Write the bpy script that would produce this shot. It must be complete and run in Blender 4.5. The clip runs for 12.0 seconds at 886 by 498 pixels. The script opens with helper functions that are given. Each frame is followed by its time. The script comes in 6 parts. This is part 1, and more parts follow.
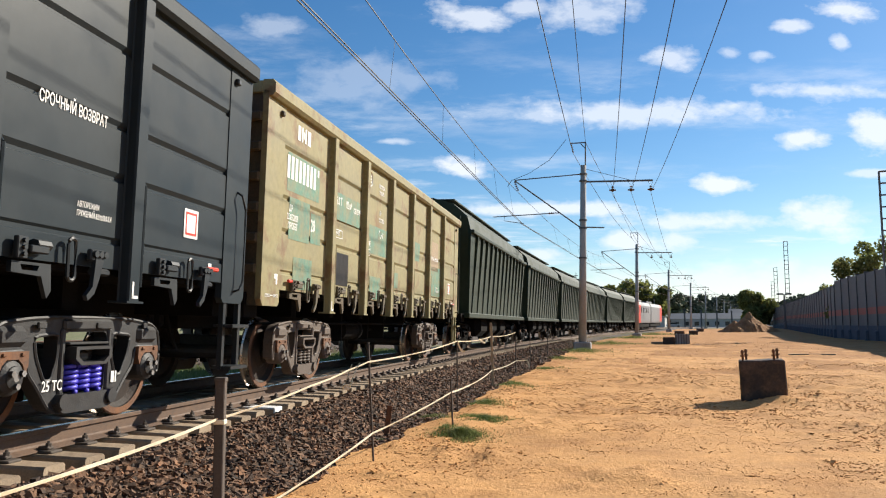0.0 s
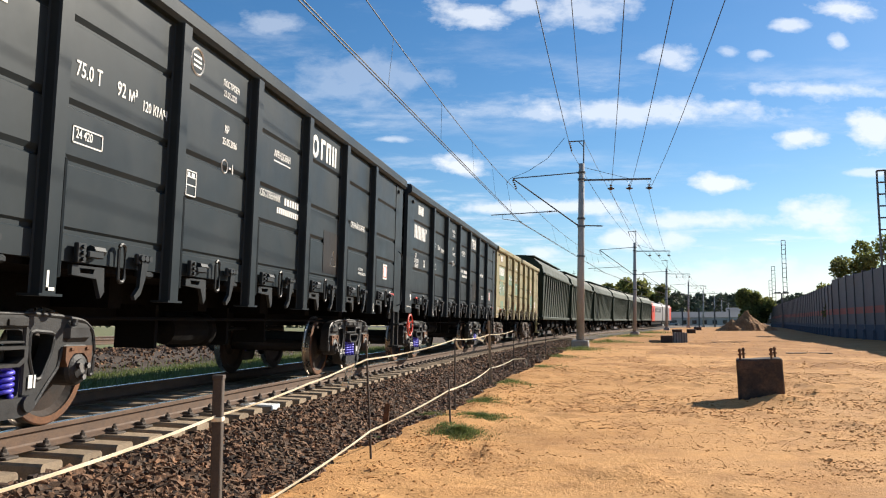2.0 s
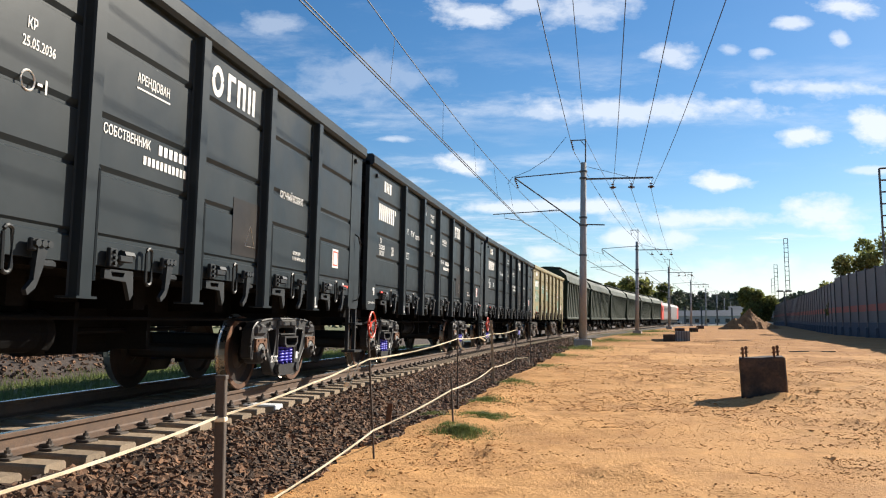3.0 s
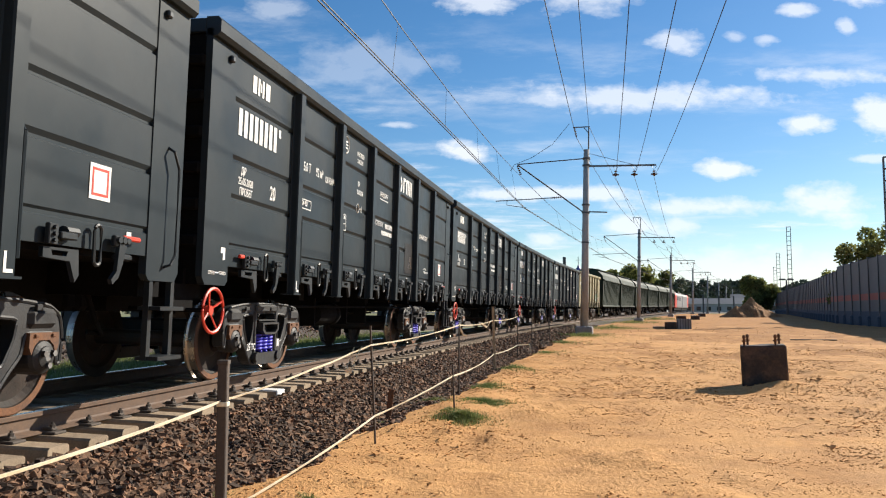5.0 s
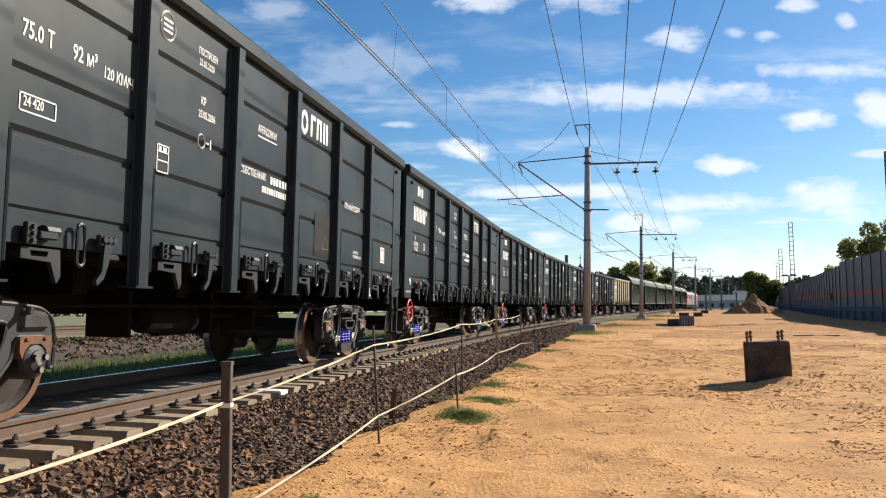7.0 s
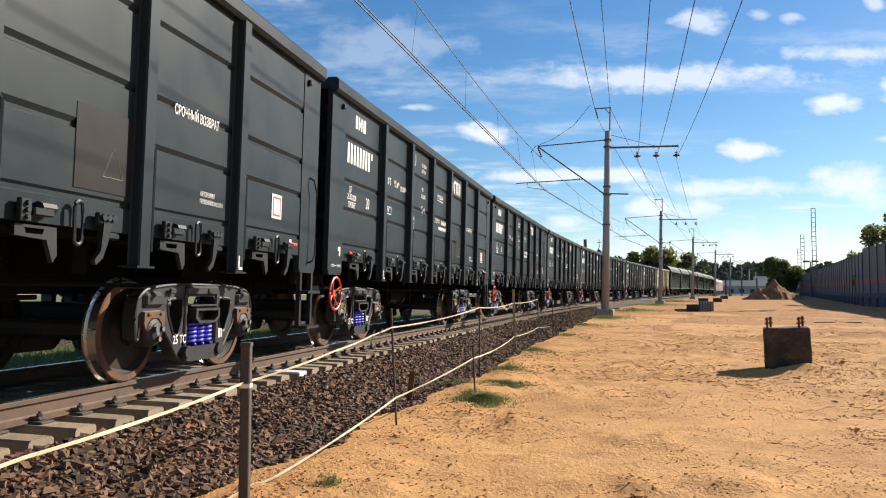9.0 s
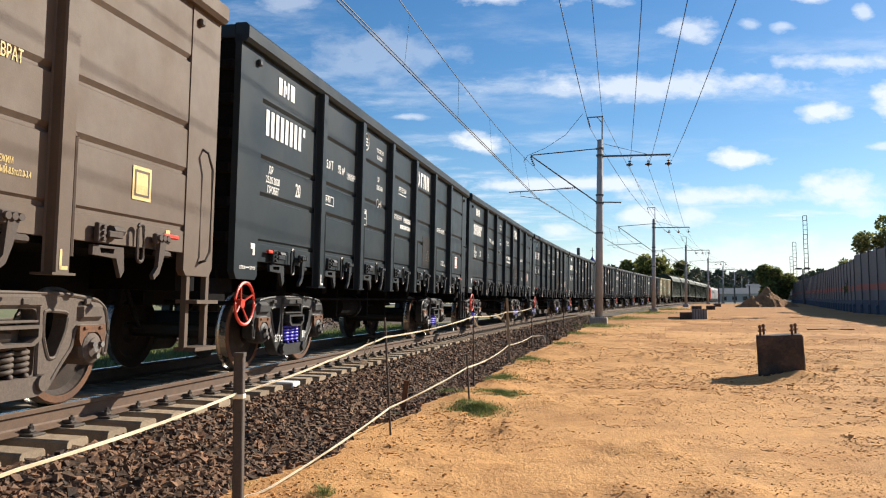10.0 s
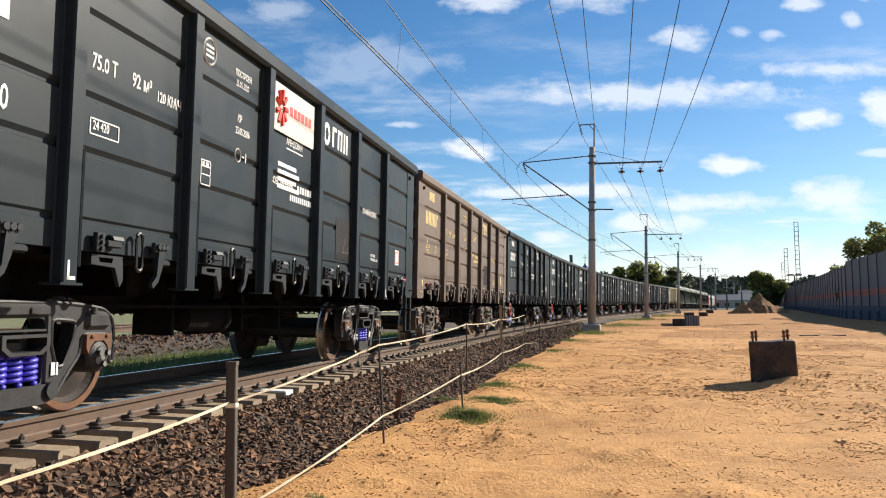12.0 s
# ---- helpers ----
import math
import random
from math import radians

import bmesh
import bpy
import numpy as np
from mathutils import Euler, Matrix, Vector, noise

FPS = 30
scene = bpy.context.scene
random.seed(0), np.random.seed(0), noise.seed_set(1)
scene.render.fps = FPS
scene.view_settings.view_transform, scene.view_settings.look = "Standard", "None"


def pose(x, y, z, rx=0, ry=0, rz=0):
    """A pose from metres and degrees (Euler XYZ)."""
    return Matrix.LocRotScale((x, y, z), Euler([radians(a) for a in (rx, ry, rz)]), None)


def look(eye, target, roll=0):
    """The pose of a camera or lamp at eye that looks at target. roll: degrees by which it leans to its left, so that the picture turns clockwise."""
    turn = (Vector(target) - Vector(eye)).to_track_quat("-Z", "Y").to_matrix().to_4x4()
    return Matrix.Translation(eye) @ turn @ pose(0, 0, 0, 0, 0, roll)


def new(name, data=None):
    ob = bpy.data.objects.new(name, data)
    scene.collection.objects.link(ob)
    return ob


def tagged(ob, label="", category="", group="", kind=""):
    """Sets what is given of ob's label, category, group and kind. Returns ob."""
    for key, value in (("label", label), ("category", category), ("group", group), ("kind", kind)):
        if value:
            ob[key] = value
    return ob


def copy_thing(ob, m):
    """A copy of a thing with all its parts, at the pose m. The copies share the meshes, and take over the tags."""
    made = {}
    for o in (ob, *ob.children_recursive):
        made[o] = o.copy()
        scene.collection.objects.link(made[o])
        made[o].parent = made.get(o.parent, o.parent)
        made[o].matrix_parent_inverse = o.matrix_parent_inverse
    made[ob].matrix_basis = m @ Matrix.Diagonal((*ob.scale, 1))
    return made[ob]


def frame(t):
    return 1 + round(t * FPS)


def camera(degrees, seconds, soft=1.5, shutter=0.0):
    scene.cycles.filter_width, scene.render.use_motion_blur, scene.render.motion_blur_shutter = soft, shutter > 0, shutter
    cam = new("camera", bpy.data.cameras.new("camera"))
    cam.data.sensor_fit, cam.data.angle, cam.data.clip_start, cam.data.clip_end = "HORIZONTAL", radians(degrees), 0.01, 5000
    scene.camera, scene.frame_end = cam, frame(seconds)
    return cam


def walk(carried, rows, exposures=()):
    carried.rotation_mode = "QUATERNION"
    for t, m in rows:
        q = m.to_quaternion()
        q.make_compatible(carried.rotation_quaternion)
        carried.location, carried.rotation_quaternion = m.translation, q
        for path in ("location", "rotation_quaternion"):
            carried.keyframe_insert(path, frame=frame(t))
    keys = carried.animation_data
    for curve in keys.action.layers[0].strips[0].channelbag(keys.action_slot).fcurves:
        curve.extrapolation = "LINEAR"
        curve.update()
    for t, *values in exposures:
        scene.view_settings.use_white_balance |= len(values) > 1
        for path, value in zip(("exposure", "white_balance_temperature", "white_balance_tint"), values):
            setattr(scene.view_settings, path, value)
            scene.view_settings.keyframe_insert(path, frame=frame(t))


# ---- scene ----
SECONDS = 12.0
EYE = (0.0, 0.0, 0.805)
cam = camera(59.03, SECONDS, soft=1.15, shutter=0.0)
# seconds, yaw, pitch up, lean to the left
AIM = [
    (0, -0.000, 5.749, -0.228),
    (0.5, 0.024, 5.652, -0.146),
    (1, -0.051, 5.688, -0.143),
    (1.5, -0.144, 5.658, -0.167),
    (2, -0.138, 5.600, -0.094),
    (2.5, -0.137, 5.593, -0.081),
    (3, 0.016, 5.563, -0.288),
    (5, 0.175, 4.577, 0.031),
    (5.5, 0.188, 4.358, -0.256),
    (6, 0.274, 4.281, -0.231),
    (6.5, 0.296, 4.402, -0.416),
    (7, 0.317, 4.521, -0.518),
    (9, 1.663, 3.307, -0.023),
    (9.5, 1.495, 3.596, -0.124),
    (10, 1.179, 3.972, -0.327),
    (10.5, 1.057, 4.181, -0.439),
    (11, 0.888, 4.295, -0.383),
    (11.5, 0.676, 4.413, -0.448),
    (12, 0.654, 4.525, -0.576),
]


def aim(yaw, pitch, lean):
    y, p = radians(yaw), radians(pitch)
    way = Vector((-math.sin(y) * math.cos(p), math.cos(y) * math.cos(p), math.sin(p)))
    return look(EYE, Vector(EYE) + way, lean)


walk(cam, [(t, aim(a, b, c)) for t, a, b, c in AIM])

# ---- light ----
SUN_AZ, SUN_EL = 55.0, 29.0          # degrees right of straight ahead, degrees up
world = bpy.data.worlds.new("sky")
scene.world = world
world.use_nodes = True
wn, wl = world.node_tree.nodes, world.node_tree.links
wn.clear()
w_out = wn.new("ShaderNodeOutputWorld")
w_bg = wn.new("ShaderNodeBackground")
w_sky = wn.new("ShaderNodeTexSky")
w_sky.sky_type, w_sky.sun_disc = "NISHITA", False
w_sky.sun_elevation, w_sky.sun_rotation = radians(SUN_EL), radians(SUN_AZ)
w_sky.air_density, w_sky.dust_density, w_sky.ozone_density = 1.0, 0.2, 3.2
w_bg.inputs["Strength"].default_value = 0.07
# clouds lie in a flat layer: the view's direction divided by its height
w_geo = wn.new("ShaderNodeTexCoord")
w_sep = wn.new("ShaderNodeSeparateXYZ")
wl.new(w_geo.outputs["Generated"], w_sep.inputs[0])


def wmath(op, a, b=None, clamp=False):
    n = wn.new("ShaderNodeMath")
    n.operation, n.use_clamp = op, clamp
    for i, v in enumerate((a, b)):
        if v is None:
            continue
        if isinstance(v, (int, float)):
            n.inputs[i].default_value = v
        else:
            wl.new(v, n.inputs[i])
    return n.outputs[0]


w_z = wmath("MAXIMUM", wmath("ADD", w_sep.outputs[2], 0.06), 0.02)
w_cx, w_cy = wmath("DIVIDE", w_sep.outputs[0], w_z), wmath("DIVIDE", w_sep.outputs[1], w_z)
w_comb = wn.new("ShaderNodeCombineXYZ")
wl.new(w_cx, w_comb.inputs[0])
wl.new(w_cy, w_comb.inputs[1])


def wnoise(scale, detail, rough, stretch, offset, lo, hi):
    m = wn.new("ShaderNodeMapping")
    m.inputs["Scale"].default_value = stretch
    m.inputs["Location"].default_value = offset
    m.inputs["Rotation"].default_value = (0, 0, radians(-12))
    wl.new(w_comb.outputs[0], m.inputs[0])
    n = wn.new("ShaderNodeTexNoise")
    n.inputs["Scale"].default_value, n.inputs["Detail"].default_value, n.inputs["Roughness"].default_value = scale, detail, rough
    wl.new(m.outputs[0], n.inputs["Vector"])
    r = wn.new("ShaderNodeMapRange")
    r.interpolation_type = "SMOOTHSTEP"
    r.inputs[1].default_value, r.inputs[2].default_value = lo, hi
    wl.new(n.outputs["Fac"], r.inputs[0])
    return r.outputs[0]


cloud_a = wmath("MULTIPLY", wnoise(0.55, 9, 0.62, (1.0, 1.0, 1.0), (3.1, 1.7, 0), 0.54, 0.85), 0.45)
cloud_b = wnoise(1.9, 9, 0.66, (0.6, 1.0, 1.0), (0.4, 7.3, 0), 0.47, 0.72)
cloud_c = wnoise(0.42, 5, 0.5, (0.5, 1.4, 1.0), (9.2, 2.2, 4), 0.40, 0.62)
w_cloud = wmath("MAXIMUM", cloud_a, wmath("MULTIPLY", cloud_b, cloud_c), clamp=True)
# cumulus and streaks seen against the plane ahead of the camera: centre, half sizes, strength
w_ahead = wmath("MAXIMUM", w_sep.outputs[1], 0.05)
w_u, w_v = wmath("DIVIDE", w_sep.outputs[0], w_ahead), wmath("DIVIDE", w_sep.outputs[2], w_ahead)
w_front = wmath("MULTIPLY", wmath("SUBTRACT", w_sep.outputs[1], 0.1), 6.0, clamp=True)
w_uv = wn.new("ShaderNodeCombineXYZ")
wl.new(w_u, w_uv.inputs[0])
wl.new(wmath("MULTIPLY", w_v, 1.8), w_uv.inputs[1])
w_edge = wn.new("ShaderNodeTexNoise")
w_edge.inputs["Scale"].default_value, w_edge.inputs["Detail"].default_value, w_edge.inputs["Roughness"].default_value = 16.0, 8.0, 0.6
wl.new(w_uv.outputs[0], w_edge.inputs["Vector"])
w_wob = wmath("MULTIPLY", wmath("SUBTRACT", w_edge.outputs["Fac"], 0.5), 2.6)
PUFFS = [(812, 297, 56, 24, 1.0), (1285, 328, 62, 20, 1.0), (1425, 246, 66, 20, 0.95), (1545, 238, 60, 55, 0.95), (1120, 430, 70, 30, 0.9), (1200, 428, 50, 20, 0.8),
         (1450, 385, 80, 46, 0.9), (965, 455, 52, 20, 0.8), (960, 372, 230, 16, 0.9), (1250, 396, 190, 22, 0.85), (1130, 200, 300, 30, 0.8), (960, 205, 140, 22, 0.6), (1440, 165, 150, 20, 0.75),
         (1500, 20, 66, 24, 0.9), (1405, 45, 46, 20, 0.8), (1490, 80, 22, 22, 0.7), (1190, 105, 60, 26, 0.75), (1350, 100, 30, 14, 0.6), (1290, 95, 26, 12, 0.5), (690, 250, 40, 8, 0.6),
         (640, 145, 170, 60, 0.3), (830, 30, 90, 36, 0.8), (930, 15, 60, 26, 0.7), (1050, 25, 120, 40, 0.65), (1540, 310, 60, 9, 0.7), (480, 45, 60, 30, 0.4),
         (1300, 510, 560, 45, 0.65)]
for px, py, hw, hh, power in PUFFS:
    ca_, cb_ = (px - 784) / 1385, (441 - py) / 1385
    fy, fz = math.cos(radians(5.75)) - cb_ * math.sin(radians(5.75)), math.sin(radians(5.75)) + cb_ * math.cos(radians(5.75))
    du = wmath("DIVIDE", wmath("SUBTRACT", w_u, ca_ / fy), hw / 1385)
    dv = wmath("DIVIDE", wmath("SUBTRACT", w_v, fz / fy), hh / 1385)
    rr = wmath("SQRT", wmath("ADD", wmath("MULTIPLY", du, du), wmath("MULTIPLY", dv, dv)))
    body_ = wmath("MULTIPLY", wmath("ADD", wmath("SUBTRACT", 0.95, rr), w_wob), 1.6, clamp=True)
    w_cloud = wmath("MAXIMUM", w_cloud, wmath("MULTIPLY", wmath("MULTIPLY", body_, power), w_front))
w_cloud = wmath("MULTIPLY", w_cloud, 0.85)
w_white = wn.new("ShaderNodeMix")
w_white.data_type = "RGBA"
wl.new(w_cloud, w_white.inputs["Factor"])
w_hue = wn.new("ShaderNodeHueSaturation")
w_hue.inputs["Saturation"].default_value = 1.25
wl.new(w_sky.outputs[0], w_hue.inputs["Color"])
wl.new(w_hue.outputs[0], w_white.inputs["A"])
w_white.inputs["B"].default_value = (8.5, 8.8, 9.3, 1)
wl.new(w_white.outputs["Result"], w_bg.inputs["Color"])
wl.new(w_bg.outputs[0], w_out.inputs[0])

sun = new("sun", bpy.data.lights.new("sun", "SUN"))
sun.data.energy, sun.data.angle, sun.data.color = 5.0, radians(0.5), (1.0, 0.91, 0.77)
sx, sy = math.sin(radians(SUN_AZ)) * math.cos(radians(SUN_EL)), math.cos(radians(SUN_AZ)) * math.cos(radians(SUN_EL))
sun.matrix_world = look((60 * sx, 60 * sy, 60 * math.sin(radians(SUN_EL))), (0, 0, 0))
scene.view_settings.exposure = 0.8


# ---- materials ----
def material(name, base, rough=0.6, metal=0.0, vary=0.12, scale=6.0, second=None, amount=0.0, second_scale=1.5,
             bump=0.15, bump_scale=60.0, island=0.0, coat=0.0, threshold=0.52, soft=0.12, stretch=(1, 1, 1), spec=0.5, bump_dist=0.02):
    """Base colour with grain at two scales, patches of a second colour, fine relief and a shade for each piece."""
    m = bpy.data.materials.new(name)
    m.use_nodes = True
    nodes, links = m.node_tree.nodes, m.node_tree.links
    b = nodes["Principled BSDF"]
    b.inputs["Roughness"].default_value, b.inputs["Metallic"].default_value = rough, metal
    b.inputs["Specular IOR Level"].default_value = spec
    b.inputs["Coat Weight"].default_value = coat
    co = nodes.new("ShaderNodeTexCoord")
    mp = nodes.new("ShaderNodeMapping")
    mp.inputs["Scale"].default_value = stretch
    links.new(co.outputs["Object"], mp.inputs[0])

    def tex(s, detail=6, rough_=0.6):
        n = nodes.new("ShaderNodeTexNoise")
        n.inputs["Scale"].default_value, n.inputs["Detail"].default_value, n.inputs["Roughness"].default_value = s, detail, rough_
        links.new(mp.outputs[0], n.inputs["Vector"])
        return n

    def mix(kind, fac, a, bb):
        n = nodes.new("ShaderNodeMix")
        n.data_type, n.blend_type = "RGBA", kind
        for slot, v in (("Factor", fac), ("A", a), ("B", bb)):
            if isinstance(v, (int, float)):
                n.inputs[slot].default_value = v
            elif isinstance(v, tuple):
                n.inputs[slot].default_value = (*v, 1)
            else:
                links.new(v, n.inputs[slot])
        return n.outputs["Result"]

    def ramp(src, lo, hi, to_lo, to_hi):
        n = nodes.new("ShaderNodeMapRange")
        for i, v in enumerate((lo, hi, to_lo, to_hi)):
            n.inputs[i + 1].default_value = v
        links.new(src, n.inputs[0])
        return n.outputs[0]

    fine, coarse = tex(scale * 7), tex(scale)
    colour = mix("MIX", 0.0, base, base)
    if second:
        mask = ramp(tex(second_scale, 8, 0.65).outputs["Fac"], threshold - soft, threshold + soft, 0, amount)
        colour = mix("MIX", mask, colour, second)
    for n in (coarse, fine):
        colour = mix("MULTIPLY", 1.0, colour, mix("MIX", ramp(n.outputs["Fac"], 0.3, 0.7, 0, 1), tuple([1 - vary] * 3), tuple([1 + vary] * 3)))
    if island:
        info = nodes.new("ShaderNodeObjectInfo")
        geo = nodes.new("ShaderNodeNewGeometry")
        s = nodes.new("ShaderNodeMath")
        s.operation = "ADD"
        links.new(info.outputs["Random"], s.inputs[0])
        links.new(geo.outputs["Random Per Island"], s.inputs[1])
        fr = nodes.new("ShaderNodeMath")
        fr.operation = "FRACT"
        links.new(s.outputs[0], fr.inputs[0])
        colour = mix("MULTIPLY", 1.0, colour, mix("MIX", fr.outputs[0], tuple([1 - island] * 3), tuple([1 + island] * 3)))
    links.new(colour, b.inputs["Base Color"])
    links.new(ramp(coarse.outputs["Fac"], 0.3, 0.7, max(0.05, rough - 0.1), min(1, rough + 0.1)), b.inputs["Roughness"])
    if bump:
        bp = nodes.new("ShaderNodeBump")
        bp.inputs["Strength"].default_value, bp.inputs["Distance"].default_value = bump, bump_dist
        links.new(tex(bump_scale, 5).outputs["Fac"], bp.inputs["Height"])
        links.new(bp.outputs[0], b.inputs["Normal"])
    return m


M_GREY = material("grey_wagon_paint", (0.0205, 0.0285, 0.0338), 0.45, vary=0.06, scale=1.2, second=(0.029, 0.0365, 0.0415), amount=0.5, second_scale=0.8, bump=0.04, bump_scale=5, spec=0.13)
M_GREYD = material("dark_wagon_paint", (0.015, 0.019, 0.022), 0.45, vary=0.1, scale=3, bump=0.03, spec=0.35)
M_OLIVE = material("faded_olive_paint", (0.22, 0.195, 0.092), 0.7, vary=0.12, scale=1.5, second=(0.15, 0.075, 0.035), amount=0.75, second_scale=1.6, threshold=0.58, soft=0.05, bump=0.1)
M_BROWND = material("dark_brown_steel", (0.055, 0.04, 0.032), 0.75, vary=0.2, scale=5)
M_OLIVED = material("dark_olive_steel", (0.075, 0.062, 0.035), 0.75, vary=0.25, scale=5, second=(0.06, 0.03, 0.018), amount=0.7)
M_TEAL = material("patch_of_teal_paint", (0.085, 0.2, 0.145), 0.7, vary=0.15, scale=3, second=(0.2, 0.19, 0.1), amount=0.8, second_scale=5)
M_BROWN = material("dusty_brown_paint", (0.09, 0.061, 0.042), 0.7, vary=0.1, scale=1.3, second=(0.115, 0.082, 0.059), amount=0.6, second_scale=1.0, bump=0.08)
M_GREEN = material("green_hopper_paint", (0.011, 0.025, 0.013), 0.65, vary=0.15, scale=1.2, second=(0.028, 0.038, 0.024), amount=0.5, second_scale=1.2, spec=0.3)
# black steel set below black paint: shade under the wagons put into the colour
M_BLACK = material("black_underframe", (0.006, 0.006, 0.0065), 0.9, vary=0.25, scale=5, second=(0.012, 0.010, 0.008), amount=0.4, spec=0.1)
M_CAST = material("grey_cast_steel", (0.024, 0.025, 0.027), 0.55, vary=0.2, scale=6, second=(0.017, 0.015, 0.014), amount=0.6, second_scale=4, spec=0.4)
M_CASTB = material("brown_cast_steel", (0.1, 0.076, 0.06), 0.75, vary=0.2, scale=6, second=(0.08, 0.06, 0.05), amount=0.6, second_scale=4)
M_RUST = material("rusty_steel", (0.15, 0.062, 0.024), 0.8, vary=0.3, scale=9, second=(0.07, 0.04, 0.028), amount=0.6)
M_WHEEL = material("wheel_steel", (0.02, 0.016, 0.014), 0.65, metal=0.2, vary=0.25, scale=6, second=(0.045, 0.024, 0.015), amount=0.6, second_scale=3)
M_TREAD = material("worn_wheel_rim", (0.36, 0.33, 0.3), 0.3, metal=0.9, vary=0.1)
M_BOLT = material("bright_bolt_heads", (0.24, 0.235, 0.23), 0.45, metal=0.6, vary=0.15)
M_BLUE = material("violet_blue_spring_paint", (0.07, 0.06, 0.5), 0.4, vary=0.15, scale=8)
M_RED = material("red_paint", (0.62, 0.045, 0.02), 0.45, vary=0.08)
M_WHITE = material("white_lettering", (0.7, 0.7, 0.68), 0.65, vary=0.05)
M_SIGN = material("off_white_sign", (0.55, 0.52, 0.46), 0.6, vary=0.08)
M_YELL = material("yellow_lettering", (0.62, 0.47, 0.2), 0.65, vary=0.15)
M_PATCH = material("brown_patch_of_primer", (0.02, 0.0175, 0.0165), 0.5, vary=0.06, scale=3, bump=0, spec=0.15)
M_RAILTOP = material("polished_rail_head", (0.5, 0.47, 0.43), 0.25, metal=1.0, vary=0.08)
M_RAIL = material("rusty_rail", (0.115, 0.068, 0.042), 0.75, vary=0.2, scale=10, second=(0.07, 0.043, 0.03), amount=0.6, second_scale=6)
M_SLEEPER = material("weathered_concrete", (0.3, 0.225, 0.15), 0.9, vary=0.18, scale=9, second=(0.21, 0.15, 0.1), amount=0.7, second_scale=3, island=0.15, bump=0.4)
M_STONE = material("crushed_stone", (0.1, 0.056, 0.031), 0.85, vary=0.3, scale=14, second=(0.17, 0.08, 0.038), amount=0.7, second_scale=4.5, bump=0.4, bump_scale=40, island=0.85)
M_BED = material("ballast_bed", (0.05, 0.037, 0.029), 0.95, vary=0.4, scale=9, second=(0.08, 0.055, 0.04), amount=0.7, second_scale=14, bump=1.0, bump_scale=22)
# ballast with the shade under the wagons and between sleepers painted into its colour
M_SHADEBED = material("oil_stained_ballast", (0.01, 0.0085, 0.008), 0.95, vary=0.4, scale=9, second=(0.018, 0.014, 0.011), amount=0.6, second_scale=5, bump=1.0, bump_scale=22, spec=0.05)
M_SAND = material("damp_yellow_sand", (0.55, 0.3, 0.122), 0.95, vary=0.09, scale=1.4, second=(0.36, 0.18, 0.07), amount=0.75, second_scale=1.1, threshold=0.57, soft=0.1, bump=0.8, bump_scale=24, spec=0.15, bump_dist=0.03)
M_DAMP = material("damp_brown_sand", (0.42, 0.215, 0.084), 0.95, vary=0.12, scale=1.0, second=(0.3, 0.145, 0.055), amount=0.75, second_scale=0.6, threshold=0.55, soft=0.1, bump=0.8, bump_scale=12, spec=0.15, bump_dist=0.05)
M_SOIL = material("brown_sandy_soil", (0.34, 0.18, 0.08), 0.95, vary=0.2, scale=1.5, second=(0.2, 0.1, 0.045), amount=0.8, second_scale=1.2, bump=0.9, bump_scale=4, spec=0.2, bump_dist=0.15)
M_CLOD = material("damp_clods", (0.5, 0.262, 0.104), 0.95, vary=0.15, scale=8, island=0.25, bump=0.5, bump_scale=30, spec=0.15)
M_CONC = material("pole_concrete", (0.36, 0.36, 0.36), 0.9, vary=0.12, scale=4, second=(0.2, 0.18, 0.16), amount=0.6, stretch=(1, 1, 0.25), bump=0.3)
M_STEEL = material("dark_galvanised_steel", (0.1, 0.1, 0.105), 0.55, metal=0.5, vary=0.15)
M_WIRE = material("wire", (0.04, 0.035, 0.03), 0.6, metal=0.4, vary=0.1)
M_INSUL = material("brown_porcelain", (0.12, 0.045, 0.02), 0.25, vary=0.1)
M_FOUND = material("bitumen_coated_concrete", (0.035, 0.025, 0.02), 0.75, vary=0.3, scale=4, second=(0.16, 0.09, 0.05), amount=0.6, second_scale=2.5, threshold=0.56)
M_WALL = material("grey_barrier_panel", (0.165, 0.16, 0.16), 0.75, vary=0.08, scale=1.0, second=(0.12, 0.116, 0.113), amount=0.5, second_scale=0.4)
M_WALLRED = material("red_barrier_stripe", (0.36, 0.105, 0.075), 0.7, vary=0.1)
M_PLINTH = material("bluish_concrete_plinth", (0.065, 0.08, 0.108), 0.85, vary=0.15, scale=1.0)
M_TAPE = material("cream_cotton_tape", (0.74, 0.66, 0.48), 0.9, vary=0.12, scale=8, second=(0.8, 0.75, 0.62), amount=0.6, second_scale=5)
M_STAKE = material("rusty_stake", (0.07, 0.055, 0.045), 0.8, vary=0.2, scale=12)
M_WOOD = material("weathered_lath", (0.3, 0.23, 0.15), 0.85, vary=0.2, scale=10)
M_GRASS = material("grass", (0.12, 0.165, 0.045), 0.8, vary=0.3, scale=3, island=0.35, second=(0.2, 0.2, 0.075), amount=0.6)
M_TURF = material("turf", (0.105, 0.135, 0.04), 0.95, vary=0.25, scale=1.2, second=(0.22, 0.17, 0.09), amount=0.8, second_scale=0.4, bump=0.8, bump_scale=12)
M_LEAF = material("foliage", (0.15, 0.17, 0.052), 0.8, vary=0.3, scale=0.5, island=0.4, second=(0.19, 0.17, 0.06), amount=0.6, second_scale=0.3)


